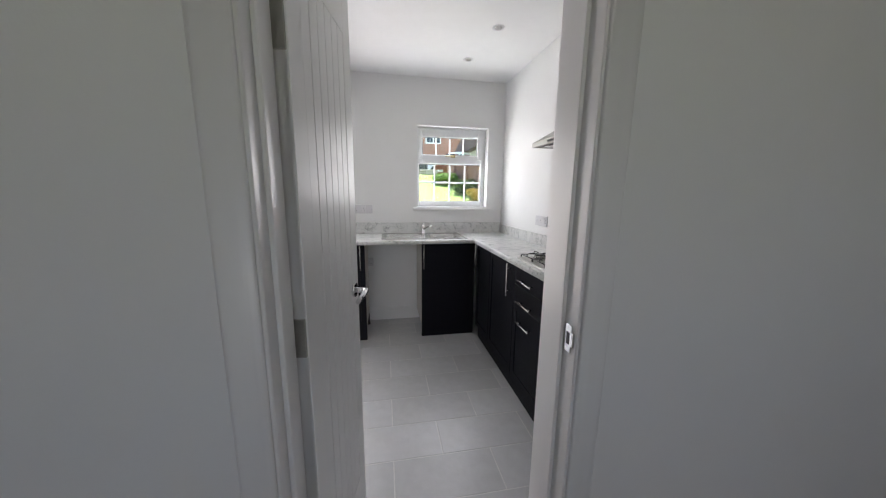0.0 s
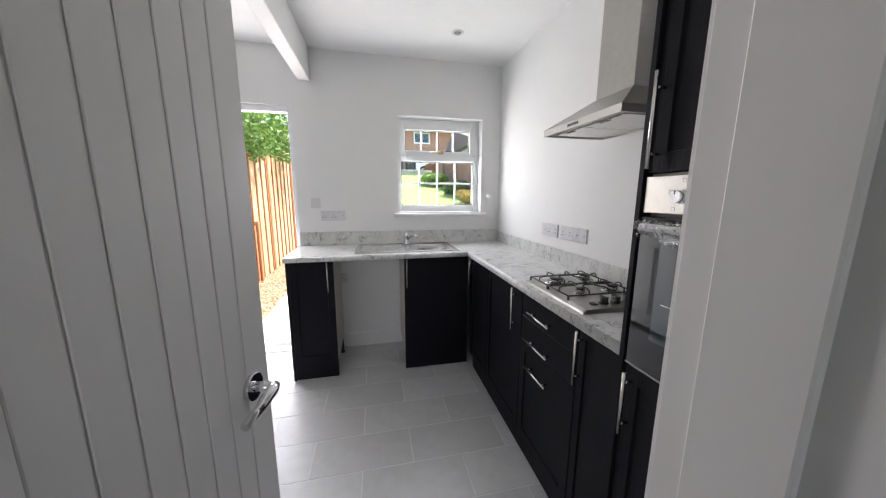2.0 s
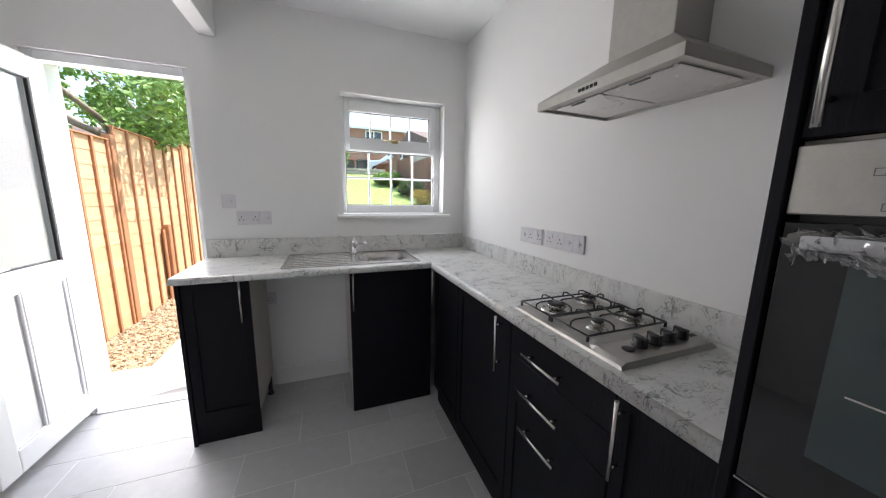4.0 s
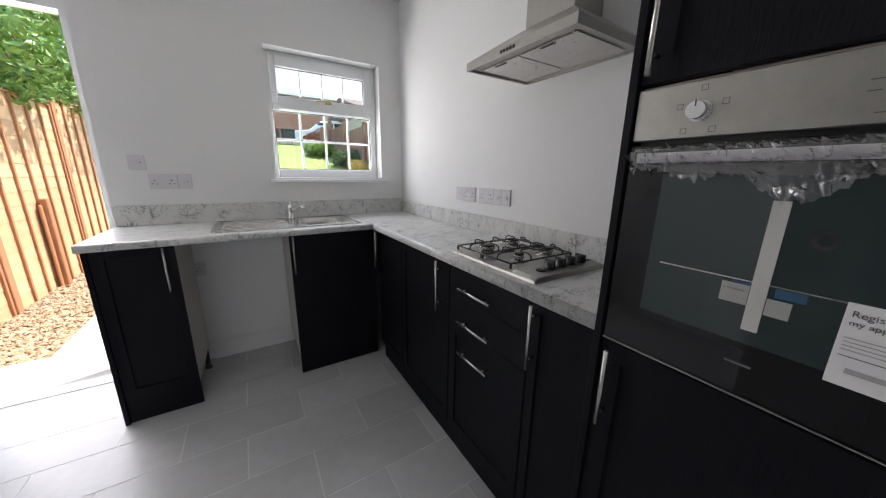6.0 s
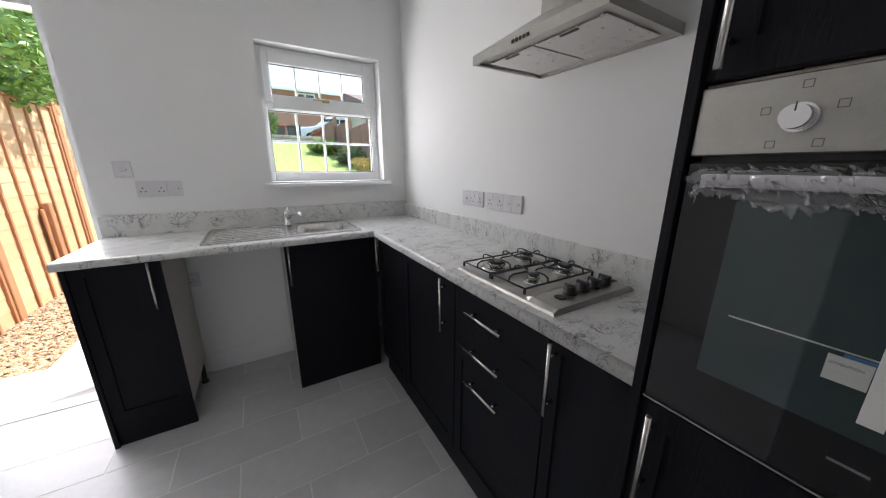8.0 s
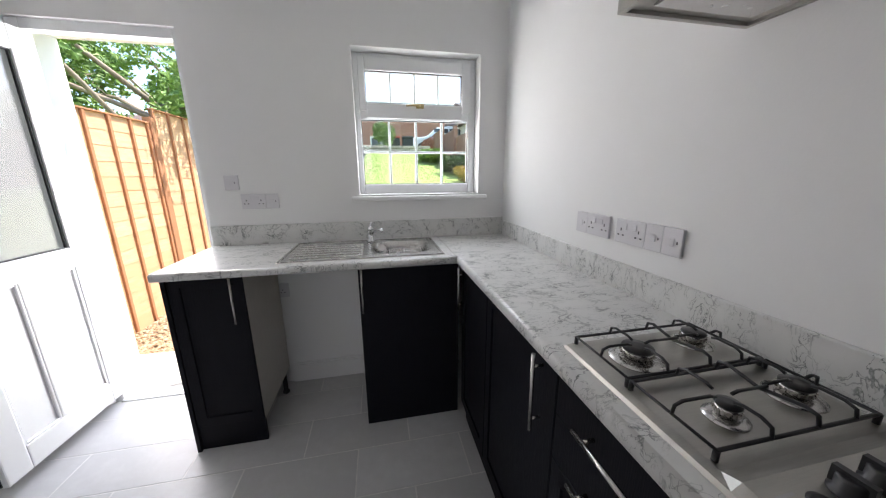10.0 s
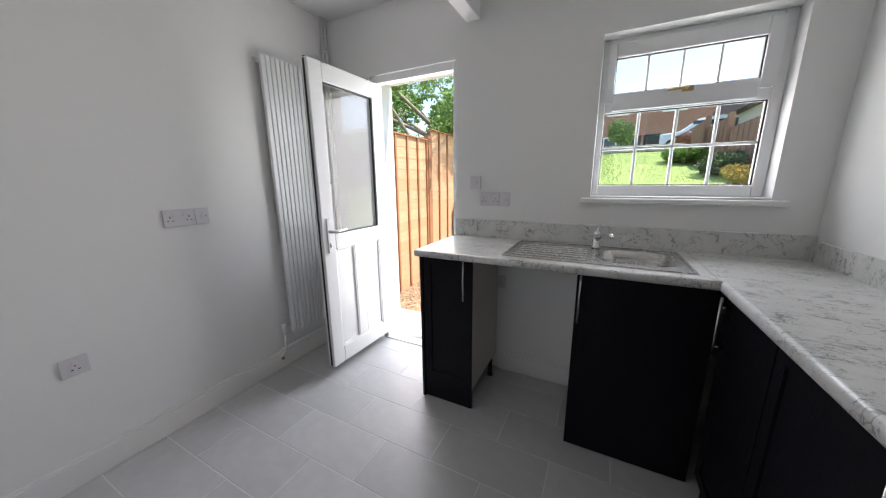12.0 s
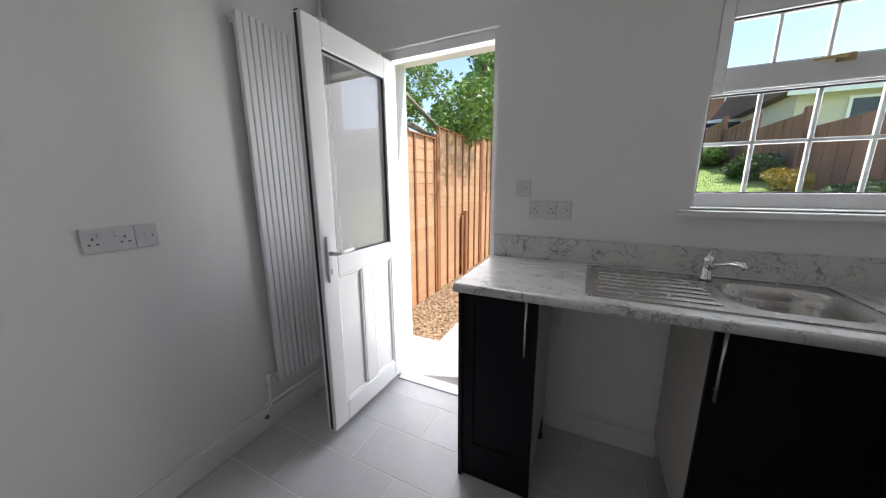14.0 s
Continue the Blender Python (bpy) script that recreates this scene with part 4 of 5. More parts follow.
bmesh.ops.triangle_fill(bm, use_beauty=True, edges=es)
dv = [bm.verts.new((x + (0.003 if x > 0.7 else -0.003), y + (0.003 if y > 3.9 else -0.003), ZT + 0.0003)) for x, y in outer]
for i in range(len(ov)):
    bm.faces.new((ov[i], ov[(i + 1) % len(ov)], dv[(i + 1) % len(ov)], dv[i]))
part("rim", bm, M_SINK, sink)
part("raised_edge", boxes((KX[0] + 0.004, KX[1] - 0.004, KX[2] + 0.003, KX[2] + 0.014, ZT + 0.004, ZT + 0.0075), (KX[0] + 0.004, KX[1] - 0.004, KX[3] - 0.014, KX[3] - 0.003, ZT + 0.004, ZT + 0.0075),
                          (KX[0] + 0.004, KX[0] + 0.014, KX[2] + 0.014, KX[3] - 0.014, ZT + 0.004, ZT + 0.0075), (KX[1] - 0.014, KX[1] - 0.004, KX[2] + 0.014, KX[3] - 0.014, ZT + 0.004, ZT + 0.0075), bevel=0.0015), M_SINK, sink)
for k in range(6):
    y = 3.735 + k * 0.055
    h = bmesh.new()
    tube(h, [(0.345, y, ZT + 0.003), (0.36, y, ZT + 0.0052), (0.70, y, ZT + 0.0052), (0.715, y, ZT + 0.003)], [0.003, 0.0045, 0.0045, 0.003], n=8)
    part("drainer_rib", h, M_SINK, sink)
h = bmesh.new()
lathe(h, [(0.034, 0), (0.034, 0.002), (0.018, 0.004)], (cx, cy, ZT - 0.1395), 24)
part("plug_waste", h, M_CHROME, sink)

tap = thing("mixer_tap", "small chrome monobloc mixer tap on the sink", "tap")
h = bmesh.new()
lathe(h, [(0.024, 0), (0.024, 0.006), (0.019, 0.010), (0.018, 0.070), (0.020, 0.075), (0.020, 0.092), (0.012, 0.100)], (0.752, 4.075, ZT + 0.0075), 20)
part("body", h, M_CHROME, tap)
h = bmesh.new()
tube(h, [(0.755, 4.066, ZT + 0.055), (0.775, 4.03, ZT + 0.085), (0.80, 3.99, ZT + 0.098), (0.822, 3.955, ZT + 0.100), (0.826, 3.948, ZT + 0.086)], [0.012, 0.011, 0.010, 0.011, 0.011], n=12)
part("spout", h, M_CHROME, tap)
h = bmesh.new()
tube(h, [(0.752, 4.075, ZT + 0.102), (0.754, 4.08, ZT + 0.115), (0.765, 4.10, ZT + 0.135)], [0.010, 0.007, 0.005], n=10)
part("lever", h, M_CHROME, tap)

# ---- sockets and switches ----


def wall_plate(u0, u1, z0, z1, m, gangs, label, category="socket", pins=True):
    """A plate in the wall's plane (u along, z up, depth towards the room as -y), placed by m."""
    s = thing("socket" if pins else "switch", label, category, "white wall plates")
    bm = boxes((u0, u1, -0.011, 0, z0, z1), bevel=0.003, seg=2)
    bm.transform(m)
    part("plate", bm, M_PLATE, s)
    g = (u1 - u0) / gangs
    zc = (z0 + z1) / 2
    for k in range(gangs):
        uc = u0 + g * (k + 0.5)
        su = uc if not pins else (uc + g * 0.18 * (1 if k == 0 else -1) if gangs == 2 else uc)
        bm = boxes((su - 0.009, su + 0.009, -0.0145, -0.011, zc + (0.008 if pins else -0.012), zc + (0.030 if pins else 0.012)), bevel=0.001)
        bm.transform(m)
        part("rocker", bm, M_PLATE, s)
        if pins:
            cu = uc - g * 0.10 * (1 if k == 0 else -1) if gangs == 2 else uc
            for du, dz, w, hh in ((0, 0.006, 0.0025, 0.005), (-0.011, -0.014, 0.004, 0.0025), (0.011, -0.014, 0.004, 0.0025)):
                bm = boxes((cu + du - w, cu + du + w, -0.0116, -0.0109, zc + dz - hh, zc + dz + hh))
                bm.transform(m)
                part("pin_slot", bm, M_SLOT, s)
        else:
            bm = boxes((uc + 0.016, uc + 0.020, -0.0116, -0.0109, zc - 0.004, zc + 0.004))
            bm.transform(m)
            part("pin_slot", bm, M_SLOT, s)


N_ = Matrix.Translation((0, YB, 0))
E_ = Matrix(((0, 1, 0, XR), (-1, 0, 0, 0), (0, 0, 1, 0), (0, 0, 0, 1)))
W_ = Matrix(((0, -1, 0, XL), (1, 0, 0, 0), (0, 0, 1, 0), (0, 0, 0, 1)))
wall_plate(-0.086, -0.008, 1.252, 1.340, N_, 1, "single white switched spur plate on the wall", "switch", False)
wall_plate(-0.008, 0.130, 1.137, 1.229, N_, 2, "double white wall socket above the worktop")
wall_plate(0.131, 0.202, 1.137, 1.229, N_, 1, "single white appliance switch beside a socket", "switch", False)
wall_plate(0.118, 0.196, 0.545, 0.640, N_, 1, "single white socket in the appliance space")
for a, b, g, p in ((-3.306, -3.234, 1, False), (-3.233, -3.104, 2, True), (-3.067, -2.934, 2, True), (-2.933, -2.868, 1, False), (-2.867, -2.801, 1, False)):
    wall_plate(a, b, 1.089, 1.177, E_, g, "double white wall socket above the worktop" if p else "single white appliance switch beside a socket", "socket" if p else "switch", p)
wall_plate(2.899, 3.048, 1.074, 1.168, W_, 2, "double white wall socket on the side wall")
wall_plate(3.049, 3.122, 1.074, 1.168, W_, 1, "single white switch beside the side wall socket", "switch", False)
wall_plate(2.420, 2.512, 0.443, 0.531, W_, 1, "single white low wall socket on the side wall")

# ---- radiator and pipes ----
rad = thing("radiator", "tall white vertical column radiator on the wall", "radiator")
RY0, RY1, RZ0, RZ1 = 3.545, 4.040, 0.168, 2.135
pitch = (RY1 - RY0) / 14
for k in range(14):
    y = RY0 + k * pitch
    part("column", boxes((XL + 0.030, XL + 0.060, y + 0.003, y + pitch - 0.003, RZ0, RZ1), bevel=0.007, seg=2), M_UPVC, rad)
for z in (RZ0 + 0.04, RZ1 - 0.04):
    h = bmesh.new()
    cyl(h, (XL + 0.028, RY0 - 0.004, z), (XL + 0.028, RY1 + 0.004, z), 0.017, n=16)
    part("header", h, M_UPVC, rad)
for y, z in ((RY0 + 0.1, 0.3), (RY1 - 0.1, 0.3), (RY0 + 0.1, 2.0), (RY1 - 0.1, 2.0)):
    part("bracket", boxes((XL, XL + 0.031, y - 0.015, y + 0.015, z - 0.02, z + 0.02)), M_UPVC, rad)
h = bmesh.new()
cyl(h, (XL + 0.028, RY0 - 0.03, RZ1 - 0.04), (XL + 0.028, RY0 - 0.004, RZ1 - 0.04), 0.010, n=12)
part("bleed_valve", h, M_CHROME, rad)
valve = thing("radiator_valve", "white radiator valve with pipe at the skirting", "valve")
h = bmesh.new()
cyl(h, (XL + 0.028, RY0 - 0.05, 0.20), (XL + 0.028, RY0 - 0.004, 0.205), 0.011, n=12)
cyl(h, (XL + 0.028, RY0 - 0.05, 0.165), (XL + 0.028, RY0 - 0.05, 0.25), 0.015, 0.017, n=16)
part("body", h, M_UPVC, valve)
h = bmesh.new()
tube(h, [(XL + 0.028, RY0 - 0.05, 0.17), (XL + 0.027, RY0 - 0.055, 0.05), (XL + 0.022, RY0 - 0.075, 0.01), (XL + 0.017, RY0 - 0.10, -0.01)], 0.008, n=10)
part("tail_pipe", h, M_UPVC, valve)
h = bmesh.new()
lathe(h, [(0.012, 0), (0.014, 0.01), (0.008, 0.018)], (XL + 0.03, RY0 - 0.09, -0.02), 12)
part("elbow", h, M_COPPER, valve)
h = bmesh.new()
tube(h, [(XL + 0.026, RY0 - 0.09, 0.062), (XL + 0.024, 3.8, 0.061), (XL + 0.024, 4.19, 0.060)], 0.0075, n=10)
tagged(new("heating_pipe", mesh_of("heating_pipe", h, M_UPVC)), "white painted heating pipe running above the skirting", "pipe")
h = bmesh.new()
for y in (4.118, 4.152):
    cyl(h, (XL + 0.024, y, 0.05), (XL + 0.024, y, ZC - 0.001), 0.0085, n=12)
for z in (2.33, 1.3):
    box(h, XL + 0.001, XL + 0.035, 4.105, 4.165, z - 0.01, z + 0.01)
tagged(new("heating_pipe", mesh_of("heating_pipe", h, M_GLOSS)), "pair of white painted pipes rising to the ceiling", "pipe")

# ---- ceiling downlights ----
dl = thing("downlight", "round white recessed ceiling downlight switched off", "downlight", "ceiling downlights", (1.19, 3.11, ZC))
h = bmesh.new()
lathe(h, [(0.028, -0.003), (0.036, -0.006), (0.044, -0.004), (0.046, 0.0)], (0, 0, 0), 28)
part("bezel", h, M_PLATE, dl)
h = bmesh.new()
lathe(h, [(0.024, -0.0045), (0.027, -0.0035), (0.027, -0.002)], (0, 0, 0), 24)
part("lamp_face", h, M_SINK, dl)
for x, y in ((1.115, 3.69), (1.2, 2.4), (-0.75, 3.4), (-0.75, 2.3)):
    copy_thing(dl, Matrix.Translation((x, y, ZC)))

# ---- outside: ground, path, gravel ----


def sstep(a, b, v):
    v = max(0.0, min(1.0, (v - a) / (b - a)))
    return v * v * (3 - 2 * v)


def ground_z(x, y):
    """Level beside the house, a bank and then a lawn that climbs to the road."""
    bank = 1.22 * sstep(5.1, 6.5, y)
    lawn = 0.14 * (min(max(y, 6.2), 15.2) - 6.2) + 0.015 * max(0.0, min(y, 40.0) - 15.2)
    side = max(sstep(-0.7, 0.6, x), sstep(14, 20, y), sstep(-6, -9, x) if x < -6 else 0)
    return -0.24 + (bank + lawn) * side


def coords(fine0, fine1, step, far):
    a = [fine0 + i * step for i in range(int((fine1 - fine0) / step) + 1)]
    lo, hi, s = a[0], a[-1], step
    while hi < far:
        s *= 1.7
        hi += s
        a.append(hi)
    s = step
    while lo > -far:
        s *= 1.7
        lo -= s
        a.insert(0, lo)
    return a


bm = bmesh.new()
gx, gy = coords(-3.0, 9.0, 0.5, 900), coords(4.4, 26.0, 0.5, 900)
gv = [[bm.verts.new((x, y, ground_z(x, min(y, 40.0)) if y > 4.3 else -0.3)) for x in gx] for y in gy]
for j in range(len(gy) - 1):
    for i in range(len(gx) - 1):
        bm.faces.new((gv[j][i], gv[j][i + 1], gv[j + 1][i + 1], gv[j + 1][i])).smooth = True
structure("ground", bm, M_GRASS, "green mown lawn rising away from the house")
rng = random.Random(5)
verts, faces = [], []
for k in range(26000):
    y = 5.4 + 9.4 * rng.random() ** 1.3
    x = -0.1 + rng.random() * 3.0
    z, a, hgt = ground_z(x, y) - 0.005, rng.random() * math.tau, 0.012 + 0.016 * rng.random()
    w, lx, ly = 0.004 + 0.0003 * y, 0.02 * (rng.random() - 0.5), 0.02 * (rng.random() - 0.5)
    i = len(verts)
    verts += [(x - w * math.cos(a), y - w * math.sin(a), z), (x + w * math.cos(a), y + w * math.sin(a), z), (x + lx, y + ly, z + hgt)]
    faces.append((i, i + 1, i + 2))
me = bpy.data.meshes.new("lawn_grass")
me.from_pydata(verts, [], faces)
me.materials.append(M_BLADE)
tagged(new("lawn_grass", me), "short green mown grass blades on the lawn", "grass", kind="stuff")
structure("pavement_slab", boxes((-1.70, 2.6, YO + 0.001, 4.90, -0.4, -0.135), (-0.93, -0.25, 4.904, 11.0, -0.4, -0.16), bevel=0.006), M_CONC, "pale concrete path slabs outside the back door")
# Added out of view: keeps green lawn bounce out of the hall opening.
structure("pavement_front", boxes((-8, 8, -9, -1.71, -0.3, -0.05)), M_CONC, "unseen pale concrete added to bounce neutral light into the hall opening")
structure("gravel_bed", boxes((-1.70, -0.935, 4.905, 12.0, -0.4, -0.20)), M_SOIL, "brown chipping bed along the fence")
verts, faces = [], []
for k in range(5200):
    x, y = -1.62 + 0.68 * rng.random(), 4.92 + 5.5 * rng.random() ** 1.4
    s, a, tl = 0.009 + 0.016 * rng.random(), rng.random() * math.tau, (rng.random() - 0.5) * 0.8
    z = -0.196 + 0.014 * rng.random()
    c, sn = math.cos(a), math.sin(a)
    i = len(verts)
    for px, py, pz in ((-1, -0.55, 0), (1, -0.4, 0), (1.1, 0.5, 0), (-0.9, 0.6, 0), (-0.7, -0.3, 0.45), (0.7, -0.25, 0.4), (0.6, 0.3, 0.45), (-0.6, 0.35, 0.35)):
        X, Y = px * s, py * s
        verts.append((x + c * X - sn * Y, y + sn * X + c * Y, z + pz * s + X * tl * 0.5))
    faces += [(i, i + 1, i + 5, i + 4), (i + 1, i + 2, i + 6, i + 5), (i + 2, i + 3, i + 7, i + 6), (i + 3, i, i + 4, i + 7), (i + 4, i + 5, i + 6, i + 7)]
me = bpy.data.meshes.new("bark_chippings")
me.from_pydata(verts, [], faces)
me.materials.append(M_CHIP)
tagged(new("bark_chippings", me), "loose brown and tan bark chippings by the fence", "chippings", kind="stuff")

# ---- orange lap fence beside the path ----
FX = -1.64


lap_fence = thing("lap_fence", "orange-brown lap timber fence beside the path", "fence")


def lap_panel(y0, y1, z0, z1):
    f = new("panel")
    f.parent, f.location = lap_fence, (FX, y0, z0)
    L, H = y1 - y0, z1 - z0
    nb = 15
    bh = H / nb
    wav = random.Random(int(y0 * 10))
    for k in range(nb):
        bm = bmesh.new()
        n = 9
        top_, bot = [], []
        off = wav.random() * 9
        for i in range(n + 1):
            y = L * i / n
            wob = 0.012 * noise.noise((y * 2.2 + off, k * 3.1, 0))
            bot.append([bm.verts.new((0.009, y, k * bh + wob - 0.004 if k else 0)), bm.verts.new((-0.001, y, k * bh + wob - 0.004 if k else 0))])
            top_.append([bm.verts.new((0.0035, y, (k + 1) * bh + 0.02 if k < nb - 1 else H)), bm.verts.new((-0.008, y, (k + 1) * bh + 0.02 if k < nb - 1 else H))])
        for i in range(n):
            for A, B in ((bot, top_),):
                bm.faces.new((A[i][0], A[i + 1][0], B[i + 1][0], B[i][0]))
                bm.faces.new((A[i][1], B[i][1], B[i + 1][1], A[i + 1][1]))
                bm.faces.new((A[i][0], A[i][1], A[i + 1][1], A[i + 1][0]))
                bm.faces.new((B[i][0], B[i + 1][0], B[i + 1][1], B[i][1]))
        part("board", bm, M_FENCE, f)
    me = mesh_of("batten", boxes((0.008, 0.030, -0.016, 0.016, 0.0, H), bevel=0.002), M_POST)
    for i in range(7):
        b = new("batten", me)
        b.parent = f
        b.location = (0, min(max(L * i / 6, 0.018), L - 0.018), 0)
    part("capping", boxes((-0.02, 0.034, 0, L, H, H + 0.016), bevel=0.003), M_POST, f)
    return f


posts = [4.62, 6.33, 8.20, 10.07, 11.94, 13.8]
zt = [1.90, 2.06, 2.18, 2.28, 2.38]
for a, b, z in zip(posts, posts[1:], zt):
    lap_panel(a + 0.045, b - 0.045, -0.20, z)
for y, z in zip(posts, [1.96] + [v + 0.07 for v in zt]):
    part("post", boxes((FX - 0.035, FX + 0.045, y - 0.042, y + 0.042, -0.45, z), bevel=0.006), M_POST, lap_fence)
tagged(new("repair_post", mesh_of("repair_post", boxes((FX + 0.035, FX + 0.10, 7.22, 7.30, -0.4, 0.90), (FX + 0.035, FX + 0.06, 7.16, 7.215, -0.4, 0.83), bevel=0.008), M_POST)), "short dark orange repair spur against the fence", "post")

# ---- brown fence across the lawn ----
lawn_fence = thing("lawn_fence", "weathered brown close-board fence by the lawn", "fence")
for k in range(5):
    y0 = 5.3 + k * 1.55
    z0 = max(ground_z(2.75, y0), ground_z(2.75, y0 + 1.5)) - 0.15
    ztop = 1.80 + 0.215 * k
    f = new("panel")
    f.parent, f.location = lawn_fence, (2.78, y0, 0)
    zb = ground_z(2.75, y0) - 0.15
    for i in range(12):
        y = i * 1.46 / 12
        part("board", boxes((-0.018 if i % 2 else -0.010, 0.002, y, y + 0.128, zb, ztop), bevel=0.002), M_FENCE2, f)
    for z in (zb + 0.3, ztop - 0.25):
        part("rail", boxes((0.003, 0.04, 0, 1.46, z, z + 0.07)), M_FENCE2, f)
    part("post", boxes((2.70, 2.80, y0 - 0.085, y0 - 0.005, zb - 0.2, ztop + 0.05), bevel=0.005), M_FENCE2, lawn_fence)

# ---- plants ----


def leaf_mass(name, material, blobs, count, size, seed):
    """Many small folded leaves scattered in soft clumps: blobs of (centre, radii)."""
    r = random.Random(seed)
    verts, faces = [], []
    for k in range(count):
        c, rad = blobs[r.randrange(len(blobs))]
        d = Vector((r.gauss(0, 1), r.gauss(0, 1), r.gauss(0, 1)))
        d = d.normalized() * (0.35 + 0.65 * r.random() ** 0.6)
        p = Vector((c[0] + d.x * rad[0], c[1] + d.y * rad[1], c[2] + d.z * rad[2]))
        s = size * (0.6 + 0.8 * r.random())
        q = Euler((r.random() * 6.3, r.random() * 6.3, r.random() * 6.3)).to_quaternion()
        i = len(verts)
        for v in ((0, -s, 0), (s * 0.45, 0, s * 0.12), (0, s, 0), (-s * 0.45, 0, s * 0.12)):
            verts.append(tuple(p + q @ Vector(v)))
        faces += [(i, i + 1, i + 2), (i, i + 2, i + 3)]
    me = bpy.data.meshes.new(name)
    me.from_pydata(verts, [], faces)
    me.materials.append(material)
    return me


def tree(x, y, z, height, spread, seed, leaves, label, material):
    r = random.Random(seed)
    t = thing("tree", label, "tree")
    h = bmesh.new()
    trunk = [(x, y, z - 0.2), (x + 0.04, y, z + height * 0.18), (x - 0.05, y + 0.05, z + height * 0.36), (x + 0.02, y, z + height * 0.55)]
    tube(h, trunk, [0.13, 0.10, 0.09, 0.06], n=10)
    part("trunk", h, M_BARK, t, "pale grey-brown bark trunk")
    blobs = []
    for k in range(13):
        a = k * 2.4 + r.random()
        z0 = z + height * (0.30 + 0.25 * r.random())
        L = spread * (0.55 + 0.5 * r.random())
        tip = Vector((x + L * math.cos(a), y + L * 1.25 * math.sin(a), z0 + height * (0.10 + 0.38 * r.random())))
        mid = Vector((x, y, z0)).lerp(tip, 0.5) + Vector((0.1 * r.uniform(-1, 1), 0.1 * r.uniform(-1, 1), 0.12))
        h = bmesh.new()
        tube(h, [(x, y, z0), tuple(mid), tuple(tip)], [0.045, 0.030, 0.010], n=7)
        for j in range(4):
            s = mid.lerp(tip, 0.2 + 0.2 * j)
            e_ = s + Vector((r.uniform(-0.4, 0.4), r.uniform(-0.4, 0.4), r.uniform(0.0, 0.4)))
            tube(h, [tuple(s), tuple(s.lerp(e_, 0.5) + Vector((0, 0, 0.05))), tuple(e_)], [0.012, 0.008, 0.003], n=5)
            blobs.append((tuple(e_), (0.30, 0.30, 0.22)))
        part("limb", h, M_BARK, t)
        blobs += [(tuple(tip), (0.38, 0.42, 0.28)), (tuple(mid.lerp(tip, 0.6)), (0.30, 0.30, 0.22))]
    ob = new("crown", leaf_mass("crown", material, blobs, leaves, 0.055, seed))
    ob.parent = t


tree(-2.45, 8.1, -0.1, 4.6, 1.7, 3, 8000, "leafy green tree with pale limbs behind the fence", M_LEAF)
tree(-3.3, 11.8, -0.1, 5.2, 2.2, 8, 11000, "dense green tree further behind the fence", M_LEAF)
tree(-4.9, 7.3, -0.1, 4.8, 2.0, 12, 7000, "spreading green tree behind the lap fence", M_LEAF)


def shrub(name, x, y, rx, ry, rz, count, size, material, label, seed):
    z = ground_z(x, y)
    r = random.Random(seed)
    s = thing(name, label, "shrub")
    h = bmesh.new()
    blobs = []
    for k in range(7):
        a = k * 0.9
        e_ = (x + rx * 0.6 * math.cos(a), y + ry * 0.6 * math.sin(a), z + rz * (0.7 + 0.6 * r.random()))
        tube(h, [(x, y, z - 0.03), (x + rx * 0.25 * math.cos(a), y + ry * 0.25 * math.sin(a), z + rz * 0.5), e_], [0.012, 0.009, 0.004], n=5)
        blobs.append((e_, (rx * 0.55, ry * 0.55, rz * 0.55)))
    blobs.append(((x, y, z + rz * 0.6), (rx * 0.8, ry * 0.8, rz * 0.7)))
    part("stems", h, M_BARK, s)
    ob = new("foliage", leaf_mass("foliage", material, blobs, count, size, seed))
    ob.parent = s


shrub("shrub", 2.35, 11.2, 0.36, 0.7, 0.22, 2600, 0.05, M_LEAF, "low dark green shrub by the brown fence", 1)
shrub("shrub", 2.45, 8.9, 0.28, 0.5, 0.22, 1500, 0.035, M_LEAFD, "low green border plant by the fence", 2)
shrub("flowering_plant", 2.40, 7.7, 0.20, 0.25, 0.20, 800, 0.03, M_LEAFY, "yellow flowering border plant by the fence", 3)
shrub("shrub", 2.5, 6.6, 0.22, 0.4, 0.18, 900, 0.035, M_LEAFD, "low green border plant by the fence", 6)
shrub("shrub", 3.20, 16.0, 0.42, 0.4, 0.42, 1800, 0.05, M_LEAFR, "rounded russet shrub at the end of the lawn", 4)
shrub("shrub", 1.2, 16.6, 0.45, 0.4, 0.75, 1800, 0.06, M_LEAF, "bright green shrub beside the far wall", 5)

# ---- far end: low wall, road, car, bins, houses ----
ZR = ground_z(0, 22)
wall = tagged(new("garden_wall"), "low grey rubble stone wall at the lawn end", "wall")
rs = random.Random(9)
for row in range(2):
    x = -3.0 + 0.12 * row
    while x < 2.7:
        w_ = 0.18 + 0.16 * rs.random()
        part("stone", boxes((x, x + w_ - 0.012, 14.9 - 0.02 * rs.random(), 15.12, ZR - 0.12 + row * 0.115, ZR - 0.015 + row * 0.115), bevel=0.012), M_STONE, wall)
        x += w_
structure("road", boxes((-60, 60, 17.5, 22.5, ZR - 0.3, ZR + 0.012)), M_ROAD, "grey asphalt road beyond the garden")


